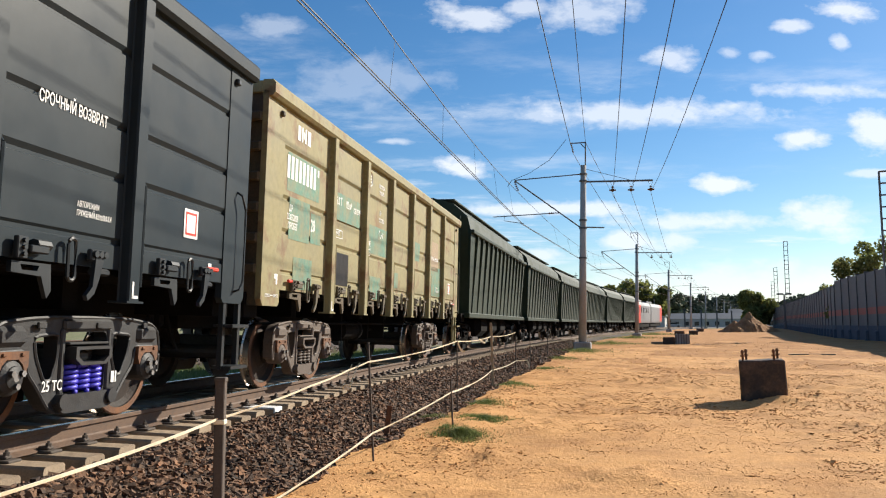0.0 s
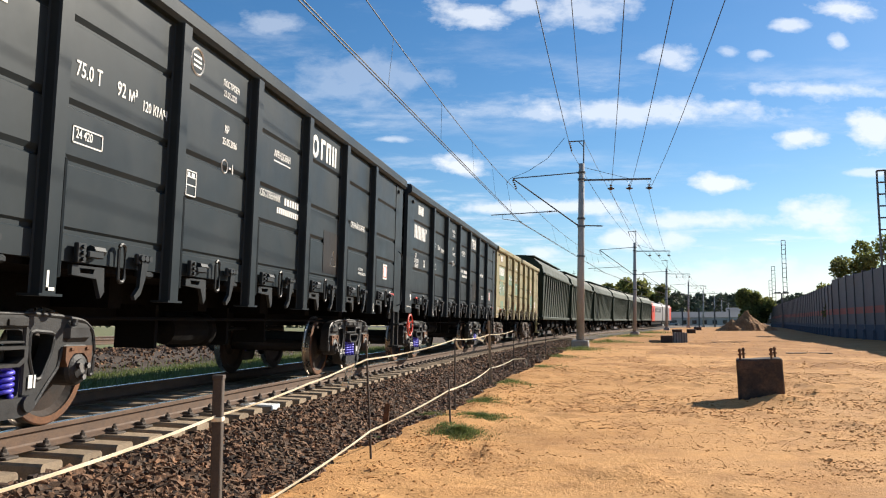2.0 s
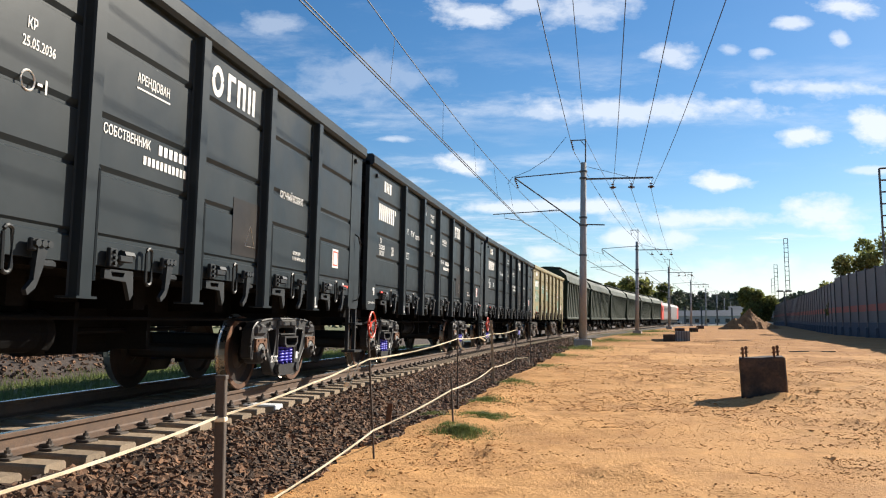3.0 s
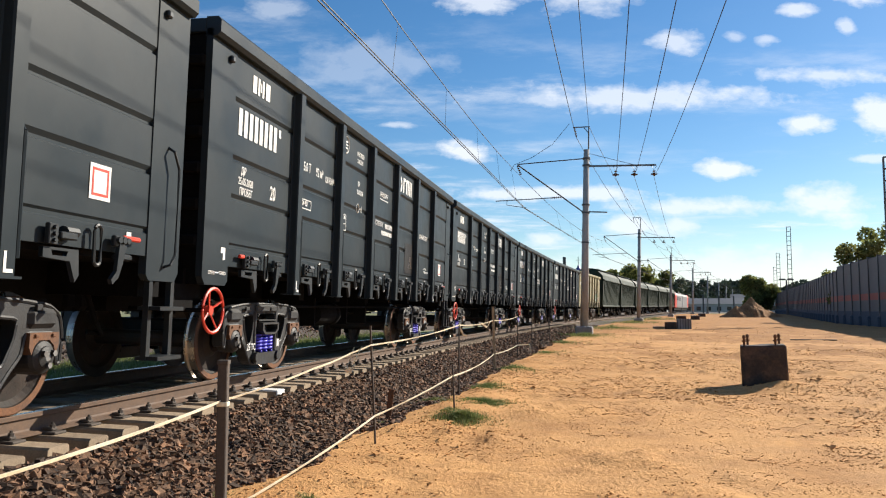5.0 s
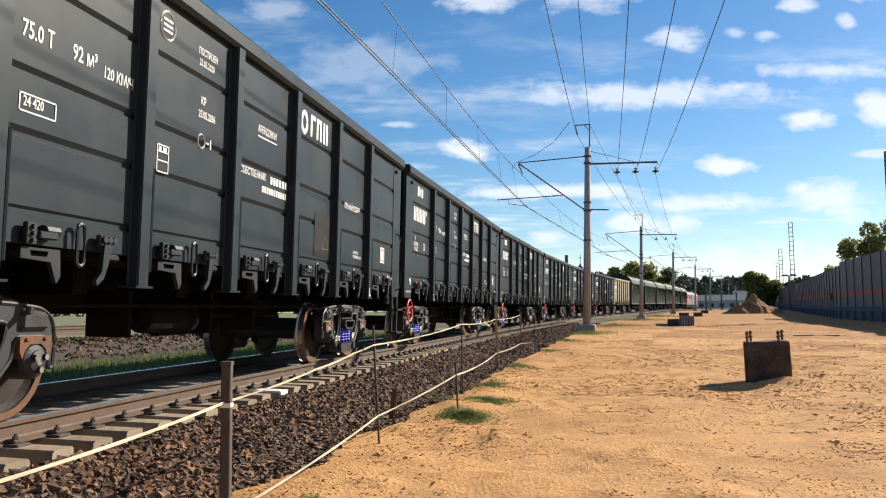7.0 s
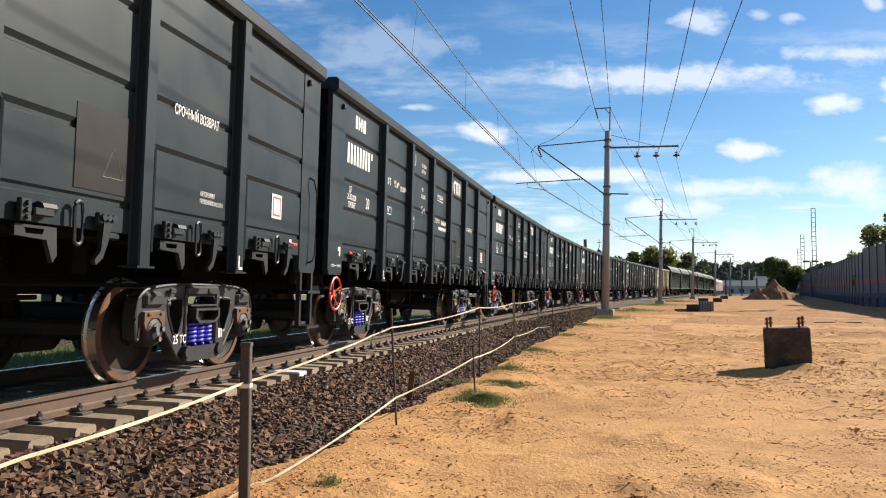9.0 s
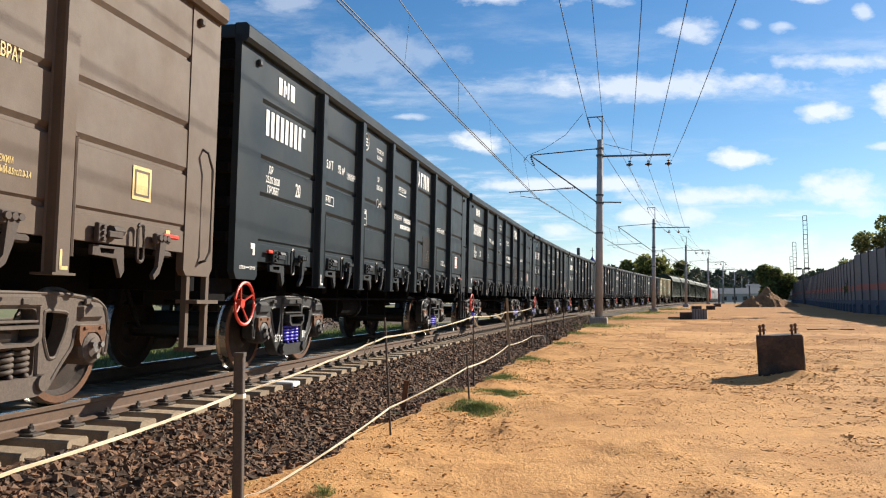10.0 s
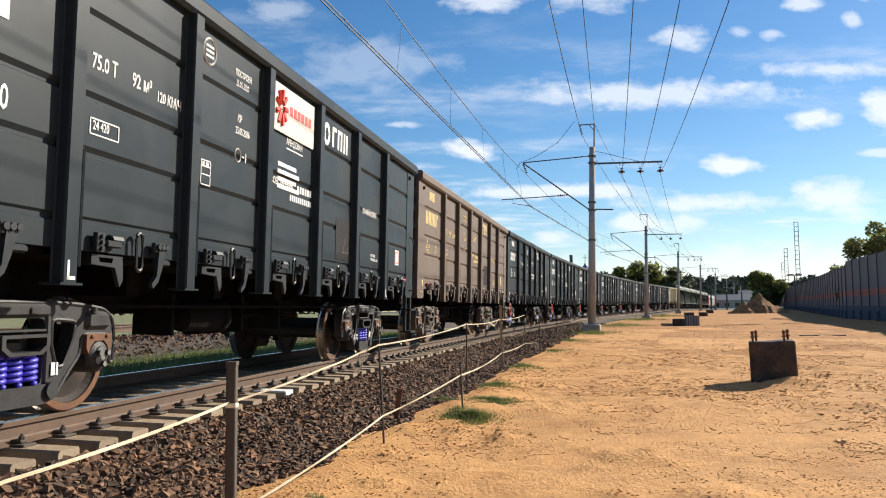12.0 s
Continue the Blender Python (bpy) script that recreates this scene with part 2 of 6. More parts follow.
def let_through(m, share):
    """Thin leaves: part of the light passes through."""
    nodes, links = m.node_tree.nodes, m.node_tree.links
    b, out = nodes["Principled BSDF"], nodes["Material Output"]
    t, mx = nodes.new("ShaderNodeBsdfTranslucent"), nodes.new("ShaderNodeMixShader")
    links.new(b.inputs["Base Color"].links[0].from_socket, t.inputs["Color"])
    mx.inputs[0].default_value = share
    links.new(b.outputs[0], mx.inputs[1])
    links.new(t.outputs[0], mx.inputs[2])
    links.new(mx.outputs[0], out.inputs["Surface"])


let_through(M_LEAF, 0.6)
let_through(M_GRASS, 0.45)
M_WOODS = material("far_foliage", (0.12, 0.135, 0.085), 0.9, vary=0.3, scale=0.15, island=0.4, second=(0.1, 0.11, 0.055), amount=0.6, second_scale=0.05)
M_BARK = material("bark", (0.09, 0.07, 0.055), 0.95, vary=0.25)
M_LOCOGREY = material("light_grey_loco_paint", (0.18, 0.18, 0.19), 0.6, vary=0.08)
M_ROOF = material("dark_roof_sheet", (0.09, 0.1, 0.11), 0.6, vary=0.12)
M_HOUSE = material("pale_render", (0.42, 0.41, 0.39), 0.85, vary=0.08)
M_GLASS = material("dark_glass", (0.02, 0.025, 0.03), 0.1, vary=0.0, bump=0)
M_ASPH = material("asphalt", (0.055, 0.055, 0.056), 0.9, vary=0.15)

# ---- plan of the track ----
PLAN_Y = np.arange(-220.0, 500.0, 0.25)
SLOPE = np.interp(PLAN_Y, [-220, -60, 0, 20, 39, 78, 117, 156, 500], [0.02, 0.10, 0.168, 0.205, 0.25, 0.345, 0.385, 0.395, 0.40])
PLAN_X = np.concatenate([[0], np.cumsum((SLOPE[1:] + SLOPE[:-1]) * 0.125)])
PLAN_X += -5.355 - np.interp(0.0, PLAN_Y, PLAN_X)
PLAN_S = np.concatenate([[0], np.cumsum(np.hypot(np.diff(PLAN_X), 0.25))])
PLAN_S -= np.interp(0.0, PLAN_Y, PLAN_S)
CANT = radians(1.55)


def rise(y):
    """Height of the rail plane."""
    y = np.clip(y, 0, 150)
    return 3.2e-5 * y * y


def track_x(y):
    return np.interp(y, PLAN_Y, PLAN_X)


def on_track(s):
    y = float(np.interp(s, PLAN_S, PLAN_Y))
    return Vector((float(track_x(y)), y, float(rise(y))))


def track_pose(s, half=0.5):
    """Pose on the canted rail plane, its y axis ahead along the track, carried on two points."""
    a, b = on_track(s - half), on_track(s + half)
    d = b - a
    m = Matrix.Translation((a + b) / 2) @ Matrix.Rotation(-math.atan2(d.x, d.y), 4, "Z")
    return m @ Matrix.Rotation(math.atan2(d.z, math.hypot(d.x, d.y)), 4, "X") @ Matrix.Rotation(CANT, 4, "Y")


# ---- mesh helpers ----
def mesh_of(name, bm, mat, smooth=False):
    me = bpy.data.meshes.new(name)
    bm.normal_update()
    bm.to_mesh(me)
    bm.free()
    for m in (mat if isinstance(mat, (list, tuple)) else [mat]):
        me.materials.append(m)
    if smooth:
        for f in me.polygons:
            f.use_smooth = True
    return me


def part(name, bm, mat, parent=None, label="", smooth=False):
    """Links a bmesh (or a finished mesh) as one object under a thing or a part."""
    me = bm if isinstance(bm, bpy.types.Mesh) else mesh_of(name, bm, mat, smooth)
    ob = new(name, me)
    ob.parent = parent
    if label:
        tagged(ob, label)
    return ob


def thing(name, label, category, group="", m=None):
    ob = new(name)
    tagged(ob, label, category, group)
    if m is not None:
        ob.matrix_world = m
    return ob


def box(bm, x0, x1, y0, y1, z0, z1, bevel=0.0, mat=0):
    v = [bm.verts.new((x, y, z)) for z in (z0, z1) for y in (y0, y1) for x in (x0, x1)]
    fs = [bm.faces.new([v[i] for i in q]) for q in ((0, 2, 3, 1), (4, 5, 7, 6), (0, 1, 5, 4), (2, 6, 7, 3), (0, 4, 6, 2), (1, 3, 7, 5))]
    for f in fs:
        f.material_index = mat
    if bevel:
        es = list({e for f in fs for e in f.edges})
        bmesh.ops.bevel(bm, geom=es, offset=bevel, segments=1, affect="EDGES", clamp_overlap=True)
    return bm


def boxed(x0, x1, y0, y1, z0, z1, bevel=0.0):
    return box(bmesh.new(), x0, x1, y0, y1, z0, z1, bevel)


def rod(bm, a, b, r, n=8, r2=None, cap=True):
    a, b = Vector(a), Vector(b)
    r2 = r if r2 is None else r2
    q = (b - a).to_track_quat("Z", "Y").to_matrix()
    ra, rb = [], []
    for i in range(n):
        t = math.tau * i / n
        o = q @ Vector((math.cos(t), math.sin(t), 0))
        ra.append(bm.verts.new(a + o * r))
        rb.append(bm.verts.new(b + o * r2))
    for i in range(n):
        bm.faces.new((ra[i], ra[(i + 1) % n], rb[(i + 1) % n], rb[i]))
    if cap:
        bm.faces.new(ra[::-1])
        bm.faces.new(rb)
    return bm


def tube(bm, pts, r, n=6, closed=False):
    """A bent rod through the points."""
    pts = [Vector(p) for p in pts]
    rings = []
    k = len(pts)
    for i, p in enumerate(pts):
        d = (pts[(i + 1) % k] - pts[i - 1]) if closed else (pts[min(i + 1, k - 1)] - pts[max(i - 1, 0)])
        q = d.to_track_quat("Z", "Y").to_matrix()
        rings.append([bm.verts.new(p + q @ Vector((math.cos(math.tau * j / n) * r, math.sin(math.tau * j / n) * r, 0))) for j in range(n)])
    for i in range(k if closed else k - 1):
        a, b = rings[i], rings[(i + 1) % k]
        if closed and i == k - 1:
            off = min(range(n), key=lambda o: (a[0].co - b[o].co).length)
            b = b[off:] + b[:off]
        for j in range(n):
            bm.faces.new((a[j], a[(j + 1) % n], b[(j + 1) % n], b[j]))
    if not closed:
        bm.faces.new(rings[0][::-1])
        bm.faces.new(rings[-1])
    return bm


def plate(bm, outline, x0, x1, holes=()):
    """A plate with an outline in (y, z), from x0 to x1, with holes."""
    loops = [outline, *holes]
    edges = []
    for lp in loops:
        vs = [bm.verts.new((x0, y, z)) for y, z in lp]
        edges += [bm.edges.new((vs[i], vs[(i + 1) % len(vs)])) for i in range(len(vs))]
    got = bmesh.ops.triangle_fill(bm, use_beauty=True, use_dissolve=False, edges=edges, normal=(1, 0, 0))
    faces = [g for g in got["geom"] if isinstance(g, bmesh.types.BMFace)]
    ext = bmesh.ops.extrude_face_region(bm, geom=faces)
    bmesh.ops.translate(bm, vec=(x1 - x0, 0, 0), verts=[g for g in ext["geom"] if isinstance(g, bmesh.types.BMVert)])
    bmesh.ops.recalc_face_normals(bm, faces=bm.faces)
    return bm


def spin(bm, profile, n=28, axis="X"):
    """A turned solid: profile of (along the axis, radius)."""
    rings = []
    for a, r in profile:
        ring = []
        for i in range(n):
            t = math.tau * i / n
            c, s = r * math.cos(t), r * math.sin(t)
            ring.append(bm.verts.new((a, c, s) if axis == "X" else (c, s, a)))
        rings.append(ring)
    for a, b in zip(rings, rings[1:]):
        for i in range(n):
            bm.faces.new((a[i], a[(i + 1) % n], b[(i + 1) % n], b[i]))
    bm.faces.new(rings[0])
    bm.faces.new(rings[-1])
    bmesh.ops.recalc_face_normals(bm, faces=bm.faces)
    return bm


def lettering_mesh(text, size, mat, width=1.0):
    cu = bpy.data.curves.new("lettering", "FONT")
    cu.body, cu.size, cu.extrude, cu.resolution_u = text, size, 0.001, 2
    cu.align_x, cu.align_y = "LEFT", "BOTTOM"
    cu.offset = size * 0.012
    ob = bpy.data.objects.new("lettering", cu)
    scene.collection.objects.link(ob)
    bpy.context.view_layer.update()
    me = bpy.data.meshes.new_from_object(ob.evaluated_get(bpy.context.evaluated_depsgraph_get()))
    bpy.data.objects.remove(ob)
    me.transform(Matrix(((0, 0, 1, 0), (width, 0, 0, 0), (0, 1, 0, 0), (0, 0, 0, 1))))
    me.materials.clear()
    me.materials.append(mat)
    return me




# ---- ground ----
def ground_z(x, y):
    """Height of the ground: sand field, ballast bank of the running line, turf and a second bank behind it."""
    off = (x - track_x(y)) * np.cos(0.2)
    base = -0.63 + 0.26 * np.clip((y - 14) / 26, 0, 1) + rise(y)
    left = np.clip((-off - 2.6) / 1.0, 0, 1)
    base = base * (1 - left) + (-0.55 + rise(y)) * left
    bank = rise(y) - 0.42 + 0.155 * np.clip((np.abs(off) - 1.34) / 0.1, 0, 1) - 0.02 * np.sign(off) - np.clip((np.abs(off) - 1.6) * 0.5, 0, 9)
    second = rise(y) - 0.05 - np.clip((np.abs(off + 10.8) - 1.7) * 0.5, 0, 9)
    return np.maximum(np.maximum(base, bank), second)


TABLES = {}


def fractal(x, y, scale, octaves, seed):
    """Smooth value noise on arrays."""
    total, amp = np.zeros_like(x), 1.0
    for o in range(octaves):
        if (seed, o) not in TABLES:
            TABLES[seed, o] = np.random.RandomState(seed * 10 + o).rand(256, 256)
        table = TABLES[seed, o]
        u, v = x * scale * 2 ** o + 37.7 * o, y * scale * 2 ** o + 11.3 * o
        iu, iv = np.floor(u).astype(int), np.floor(v).astype(int)
        fu, fv = u - iu, v - iv
        fu, fv = fu * fu * (3 - 2 * fu), fv * fv * (3 - 2 * fv)
        a, b = table[iu % 256, iv % 256], table[(iu + 1) % 256, iv % 256]
        c, d = table[iu % 256, (iv + 1) % 256], table[(iu + 1) % 256, (iv + 1) % 256]
        total += amp * ((a * (1 - fu) + b * fu) * (1 - fv) + (c * (1 - fu) + d * fu) * fv - 0.5)
        amp *= 0.5
    return total


def sheet(name, xs, ys, zfun, mats, pick):
    """A grid over xs (offset from the track) and ys; pick gives each face's material."""
    X, Y = np.meshgrid(xs, ys)
    X = X + track_x(Y)
    Z = zfun(X, Y)
    n, k = len(xs), len(ys)
    verts = np.stack([X.ravel(), Y.ravel(), Z.ravel()], 1)
    i = (np.arange(k - 1)[:, None] * n + np.arange(n - 1)[None, :]).ravel()
    faces = np.stack([i, i + 1, i + n + 1, i + n], 1)
    me = bpy.data.meshes.new(name)
    me.from_pydata(verts.tolist(), [], faces.tolist())
    for m in mats:
        me.materials.append(m)
    c = verts[faces].mean(1)
    me.polygons.foreach_set("material_index", pick(c[:, 0], c[:, 1]).astype(np.int32))
    me.polygons.foreach_set("use_smooth", np.ones(len(faces), bool))
    me.update()
    return new(name, me)


def sand_edge(y):
    """Offset from the track at which the sand begins."""
    return np.interp(y, [-20, 5, 9, 14, 27, 40, 60, 200], [2.6, 2.45, 2.7, 3.05, 3.35, 3.5, 3.2, 3.2])


def ragged_edge(x, y):
    return sand_edge(y) + fractal(x, y, 1.1, 3, 21) * 0.3


def full_ground(x, y):
    z = ground_z(x, y)
    off = x - track_x(y)
    sandy = np.clip((off - sand_edge(y) + 0.2) / 0.5, 0, 1) * np.clip((120 - y) / 60, 0, 1)
    churned = np.clip(fractal(x, y, 0.3, 2, 15) * 3 + 0.45 + 0.6 * np.exp(-((y - 15) / 5) ** 2), 0.12, 1)
    lumps = fractal(x, y, 0.35, 2, 3) * 0.07 + churned * (np.maximum(fractal(x, y, 3.2, 2, 5), 0.05) * 0.13 + np.maximum(fractal(x, y, 6.5, 2, 8), 0.0) * 0.06)
    z = z + sandy * lumps * np.clip((y + 2) / 6, 0.2, 1)
    ledge = np.exp(-((off - sand_edge(y) - 0.55) / 0.4) ** 2) * np.clip((40 - y) / 20, 0, 1) * np.clip((y - 6.5) / 3, 0, 1)
    z = z + ledge * (0.04 + 0.05 * fractal(x, y, 0.9, 2, 12))
    return z - np.exp(-((x - 5.2) ** 2 + (y - 14.2) ** 2) / 1.5) * 0.04 + np.exp(-((x - 6.15) ** 2 / 0.3 + (y - 14.5) ** 2 / 0.1)) * (0.17 + 0.2 * fractal(x, y, 3.0, 3, 77)) + np.exp(-((x - 5.25) ** 2 / 0.1 + (y - 14.45) ** 2 / 0.1)) * 0.09


def ground_kind(x, y):
    off = x - track_x(y)
    edge = ragged_edge(x, y)
    sand = (off > edge) & (y < 185)
    bed = (np.abs(off) < edge) | ((np.abs(off + 10.8) < 2.9) & (y < 400))
    damp = sand & ((y - 30) / 16 + fractal(x, y, 0.3, 4, 91) * 2.4 > 0.35)
    # 3: bed within the sleeper ends, coloured dark for the shade of the train
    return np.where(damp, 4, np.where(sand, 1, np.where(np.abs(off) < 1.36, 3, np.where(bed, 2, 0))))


ys = np.concatenate([np.arange(-60, 2, 2.0), np.arange(2, 24, 0.11), np.arange(24, 60, 0.35), np.arange(60, 180, 1.5), np.arange(180, 500, 12)])
xs = np.concatenate([[-150, -60, -30], np.arange(-16, -2, 0.5), np.arange(-2, 1.0, 0.25), np.arange(1.0, 1.5, 0.1), np.arange(1.5, 18, 0.11), np.arange(18, 50, 0.8), [55, 70, 100, 200]])
ground = sheet("ground", xs, ys, full_ground, [M_TURF, M_SAND, M_BED, M_SHADEBED, M_DAMP], ground_kind)
tagged(ground, "yellow sand field beside a stone ballast bank and turf", "ground", kind="structure")

bm = bmesh.new()
far = [bm.verts.new(v) for v in ((-3000, -1500, -0.7), (3000, -1500, -0.7), (3000, 4500, -0.7), (-3000, 4500, -0.7))]
bm.faces.new(far)
tagged(part("ground_far", bm, M_TURF), "flat green land reaching the horizon", "ground", kind="structure")


# ---- the track ----
def sweep(name, profile, s0, s1, step, x_off, mats, parent, face_mat=None):
    """A profile of (x, z) swept along the rail plane."""
    bm = bmesh.new()
    rings, s = [], s0
    while s <= s1:
        m = track_pose(s)
        rings.append([bm.verts.new(m @ Vector((x_off + x, 0, z))) for x, z in profile])
        s += step
    n = len(profile)
    for a, b in zip(rings, rings[1:]):
        for i in range(n):
            f = bm.faces.new((a[i], a[(i + 1) % n], b[(i + 1) % n], b[i]))
            f.material_index = face_mat(i) if face_mat else 0
    bmesh.ops.recalc_face_normals(bm, faces=bm.faces)
    return part(name, bm, mats, parent)


track = new("railway_track")
tagged(track, "rusty steel rails on weathered concrete sleepers", "railway track", kind="structure")
RAIL = [(-0.075, -0.18), (0.075, -0.18), (0.075, -0.165), (0.02, -0.145), (0.011, -0.13), (0.011, -0.05), (0.036, -0.038),
        (0.037, -0.006), (0.03, 0.0), (-0.03, 0.0), (-0.037, -0.006), (-0.036, -0.038), (-0.011, -0.05), (-0.011, -0.13), (-0.02, -0.145), (-0.075, -0.165)]
for side in (-1, 1):
    sweep("rail", RAIL, -60, 320, 1.0, side * 0.797, [M_RAIL, M_RAILTOP], track, lambda i: 1 if i == 8 else 0)


# ---- wagons ----
PITCH = 13.92
BAY = 1.73
BODY = 6.7
POSTS = [(k - 2.5) * BAY for k in range(6)]


def wheelset_mesh():
    bm = bmesh.new()
    spin(bm, [(-1.1, 0.065), (-0.83, 0.075), (-0.8, 0.1), (0.8, 0.1), (0.83, 0.075), (1.1, 0.065)], 12)
    for side in (-1, 1):
        spin(bm, [(side * a, r) for a, r in ((0.845, 0.11), (0.85, 0.14), (0.80, 0.2), (0.785, 0.36), (0.83, 0.40), (0.845, 0.405), (0.845, 0.462),
                                             (0.835, 0.474), (0.755, 0.479), (0.74, 0.507), (0.72, 0.507), (0.713, 0.40), (0.75, 0.36), (0.765, 0.2), (0.72, 0.13))], 40)
    for f in bm.faces:
        c = f.calc_center_median()
        r = math.hypot(c.y, c.z)
        if r > 0.47:
            f.material_index = 1
        elif r > 0.405 and abs(c.x) > 0.83:
            f.material_index = 2
    return mesh_of("wheelset", bm, [M_WHEEL, M_TREAD, M_RUST], smooth=False)


WHEELSET = wheelset_mesh()


def arc(points, steps=3):
    """A closed outline with its corners cut round."""
    out = []
    n = len(points)
    for i in range(n):
        a, p, b = Vector(points[i - 1]), Vector(points[i]), Vector(points[(i + 1) % n])
        cut = min(0.05, (a - p).length * 0.4, (b - p).length * 0.4)
        q0, q1 = p + (a - p).normalized() * cut, p + (b - p).normalized() * cut
        for k in range(steps):
            f = k / (steps - 1)
            c = q0.lerp(p, f).lerp(p.lerp(q1, f), f)
            out.append((c.x, c.y))
    return out


def sideframe_mesh():
    """Cast side frame: level top, drooping jaws, two teardrop openings and the spring pocket between them."""
    half = [(0.4, 0.93), (0.72, 0.915), (1.02, 0.88), (1.15, 0.8), (1.19, 0.62), (1.17, 0.42), (1.13, 0.41), (1.1, 0.66), (0.75, 0.67), (0.72, 0.5), (0.6, 0.38), (0.45, 0.2), (0.34, 0.16)]
    out = arc(half + [(-y, z) for y, z in half[::-1]])
    drop = arc([(0.37, 0.8), (0.66, 0.78), (0.63, 0.62), (0.52, 0.42), (0.44, 0.42), (0.37, 0.6)])
    win = [drop, [(-y, z) for y, z in drop[::-1]], arc([(-0.28, 0.3), (0.28, 0.3), (0.29, 0.81), (-0.29, 0.81)])]
    bm = plate(bmesh.new(), out, 0.95, 1.08, win)
    # thin raised flanges round the outline and the openings
    for loop in [out] + win[:2]:
        tube(bm, [(1.078, y, z) for y, z in loop], 0.017, 6, closed=True)
    plate(bm, arc([(-0.31, 0.15), (0.31, 0.15), (0.42, 0.24), (0.33, 0.3), (-0.33, 0.3), (-0.42, 0.24)]), 0.9, 1.12)
    for e in (-1, 1):
        box(bm, 0.93, 1.12, *sorted((e * 0.76, e * 1.09)), 0.7, 0.86, 0.04)
        box(bm, 0.95, 1.1, *sorted((e * 0.29, e * 0.35)), 0.3, 0.84, 0.015)
        rod(bm, (1.05, e * 0.33, 0.25), (1.15, e * 0.33, 0.25), 0.065, 12)
    box(bm, 0.93, 1.11, -0.33, 0.33, 0.82, 0.92, 0.02)
    for y, w in ((-0.62, 0.05), (0.12, 0.035), (0.85, 0.035)):
        box(bm, 1.1, 1.125, y - w, y + w, 0.84, 0.89, 0.006)
    return bm


def coil(bm, y, z0, z1, r, turns, wire):
    pts = []
    n = turns * 10
    for i in range(n + 1):
        t = math.tau * turns * i / n
        pts.append((1.0 + r * math.cos(t), y + r * math.sin(t), z0 + (z1 - z0) * i / n))
    return tube(bm, pts, wire, 5)


def bogie_parts(mat_frame, mat_spring):
    """Meshes of a bogie about its centre."""
    frame_me = mesh_of("side_frame", sideframe_mesh(), mat_frame)
    spring = mesh_of("spring", coil(bmesh.new(), 0, 0.31, 0.53, 0.066, 5, 0.019), mat_spring, True)
    bm = bmesh.new()
    box(bm, -1.03, 1.03, -0.2, 0.2, 0.52, 0.7, 0.03)
    plate(bm, [(-0.17, 0.535), (0.17, 0.535), (0.25, 0.59), (0.25, 0.69), (-0.25, 0.69), (-0.25, 0.59)], 1.0, 1.17, [[(-0.14, 0.56), (0.14, 0.56), (0.21, 0.605), (0.21, 0.665), (-0.21, 0.665), (-0.21, 0.605)]])
    box(bm, 0.98, 1.08, -0.12, 0.06, 0.57, 0.65, 0.02)
    box(bm, 0.95, 1.12, -0.27, 0.27, 0.705, 0.725, 0.005)
    bolster = mesh_of("bolster", bm, mat_frame)
    bm = bmesh.new()
    spin(bm, [(0.93, 0.14), (1.09, 0.14), (1.12, 0.125), (1.14, 0.09), (1.15, 0.085), (1.165, 0.03)], 20)
    for a in range(3):
        t = math.tau * (a + 0.25) / 3
        rod(bm, (1.13, 0.062 * math.cos(t), 0.062 * math.sin(t)), (1.185, 0.062 * math.cos(t), 0.062 * math.sin(t)), 0.026, 6)
    for v in bm.verts:
        v.co.z += 0.478
    for f in bm.faces:
        if f.calc_center_median().x > 1.158:
            f.material_index = 1
    axlebox = mesh_of("axle_box", bm, [mat_frame, M_BOLT])
    bm = bmesh.new()
    plate(bm, [(-0.17, 0.67), (0.17, 0.67), (0.17, 0.56), (0.14, 0.5), (0.11, 0.57), (0.06, 0.61), (-0.06, 0.61), (-0.11, 0.57), (-0.14, 0.5), (-0.17, 0.56)], 0.95, 1.12)
    for y in (-0.1, 0.1):
        box(bm, 1.115, 1.135, y - 0.02, y + 0.02, 0.635, 0.66, 0.004)
    cover = mesh_of("adapter", bm, M_RUST)
    bm = bmesh.new()
    for y in (-0.62, 0.62):
        rod(bm, (-0.85, y, 0.42), (0.85, y, 0.42), 0.05, 8)
        for x in (-0.79, 0.79):
            box(bm, x - 0.05, x + 0.05, y * 0.72 - 0.04, y * 0.72 + 0.04, 0.25, 0.62, 0.01)
    beams = mesh_of("brake_beam", bm, M_BLACK)
    return frame_me, spring, bolster, axlebox, cover, beams


def add_bogies(wagon, meshes, centres=(-4.325, 4.325), marks=None):
    frame_me, spring, bolster, axlebox, cover, beams = meshes
    sets = []
    for c in centres:
        for side in (0, math.pi):
            m = Matrix.Translation((0, c, 0)) @ Matrix.Rotation(side, 4, "Z")
            f = part("side_frame", frame_me, None, wagon)
            f.matrix_local = m
            for y in (-0.16, 0.0, 0.16):
                s = part("spring", spring, None, f)
                s.matrix_local = Matrix.Translation((0.04, y, 0))
            for y in (-0.925, 0.925):
                b = part("axle_box", axlebox, None, f)
                b.matrix_local = Matrix.Translation((0, y, 0))
                b = part("adapter", cover, None, f)
                b.matrix_local = Matrix.Translation((0.002, y, 0))
            if marks and not side:
                for me, y, z in marks:
                    part("lettering", me, None, f).matrix_local = Matrix.Translation((1.1, y, z))
        part("bolster", bolster, None, wagon).matrix_local = Matrix.Translation((0, c, 0))
        part("brake_beam", beams, None, wagon).matrix_local = Matrix.Translation((0, c, 0))
        for y in (-0.925, 0.925):
            w = part("wheelset", WHEELSET, None, wagon)
            w.matrix_local = Matrix.Translation((0, c + y, 0.478))
            sets.append(w)
    return sets


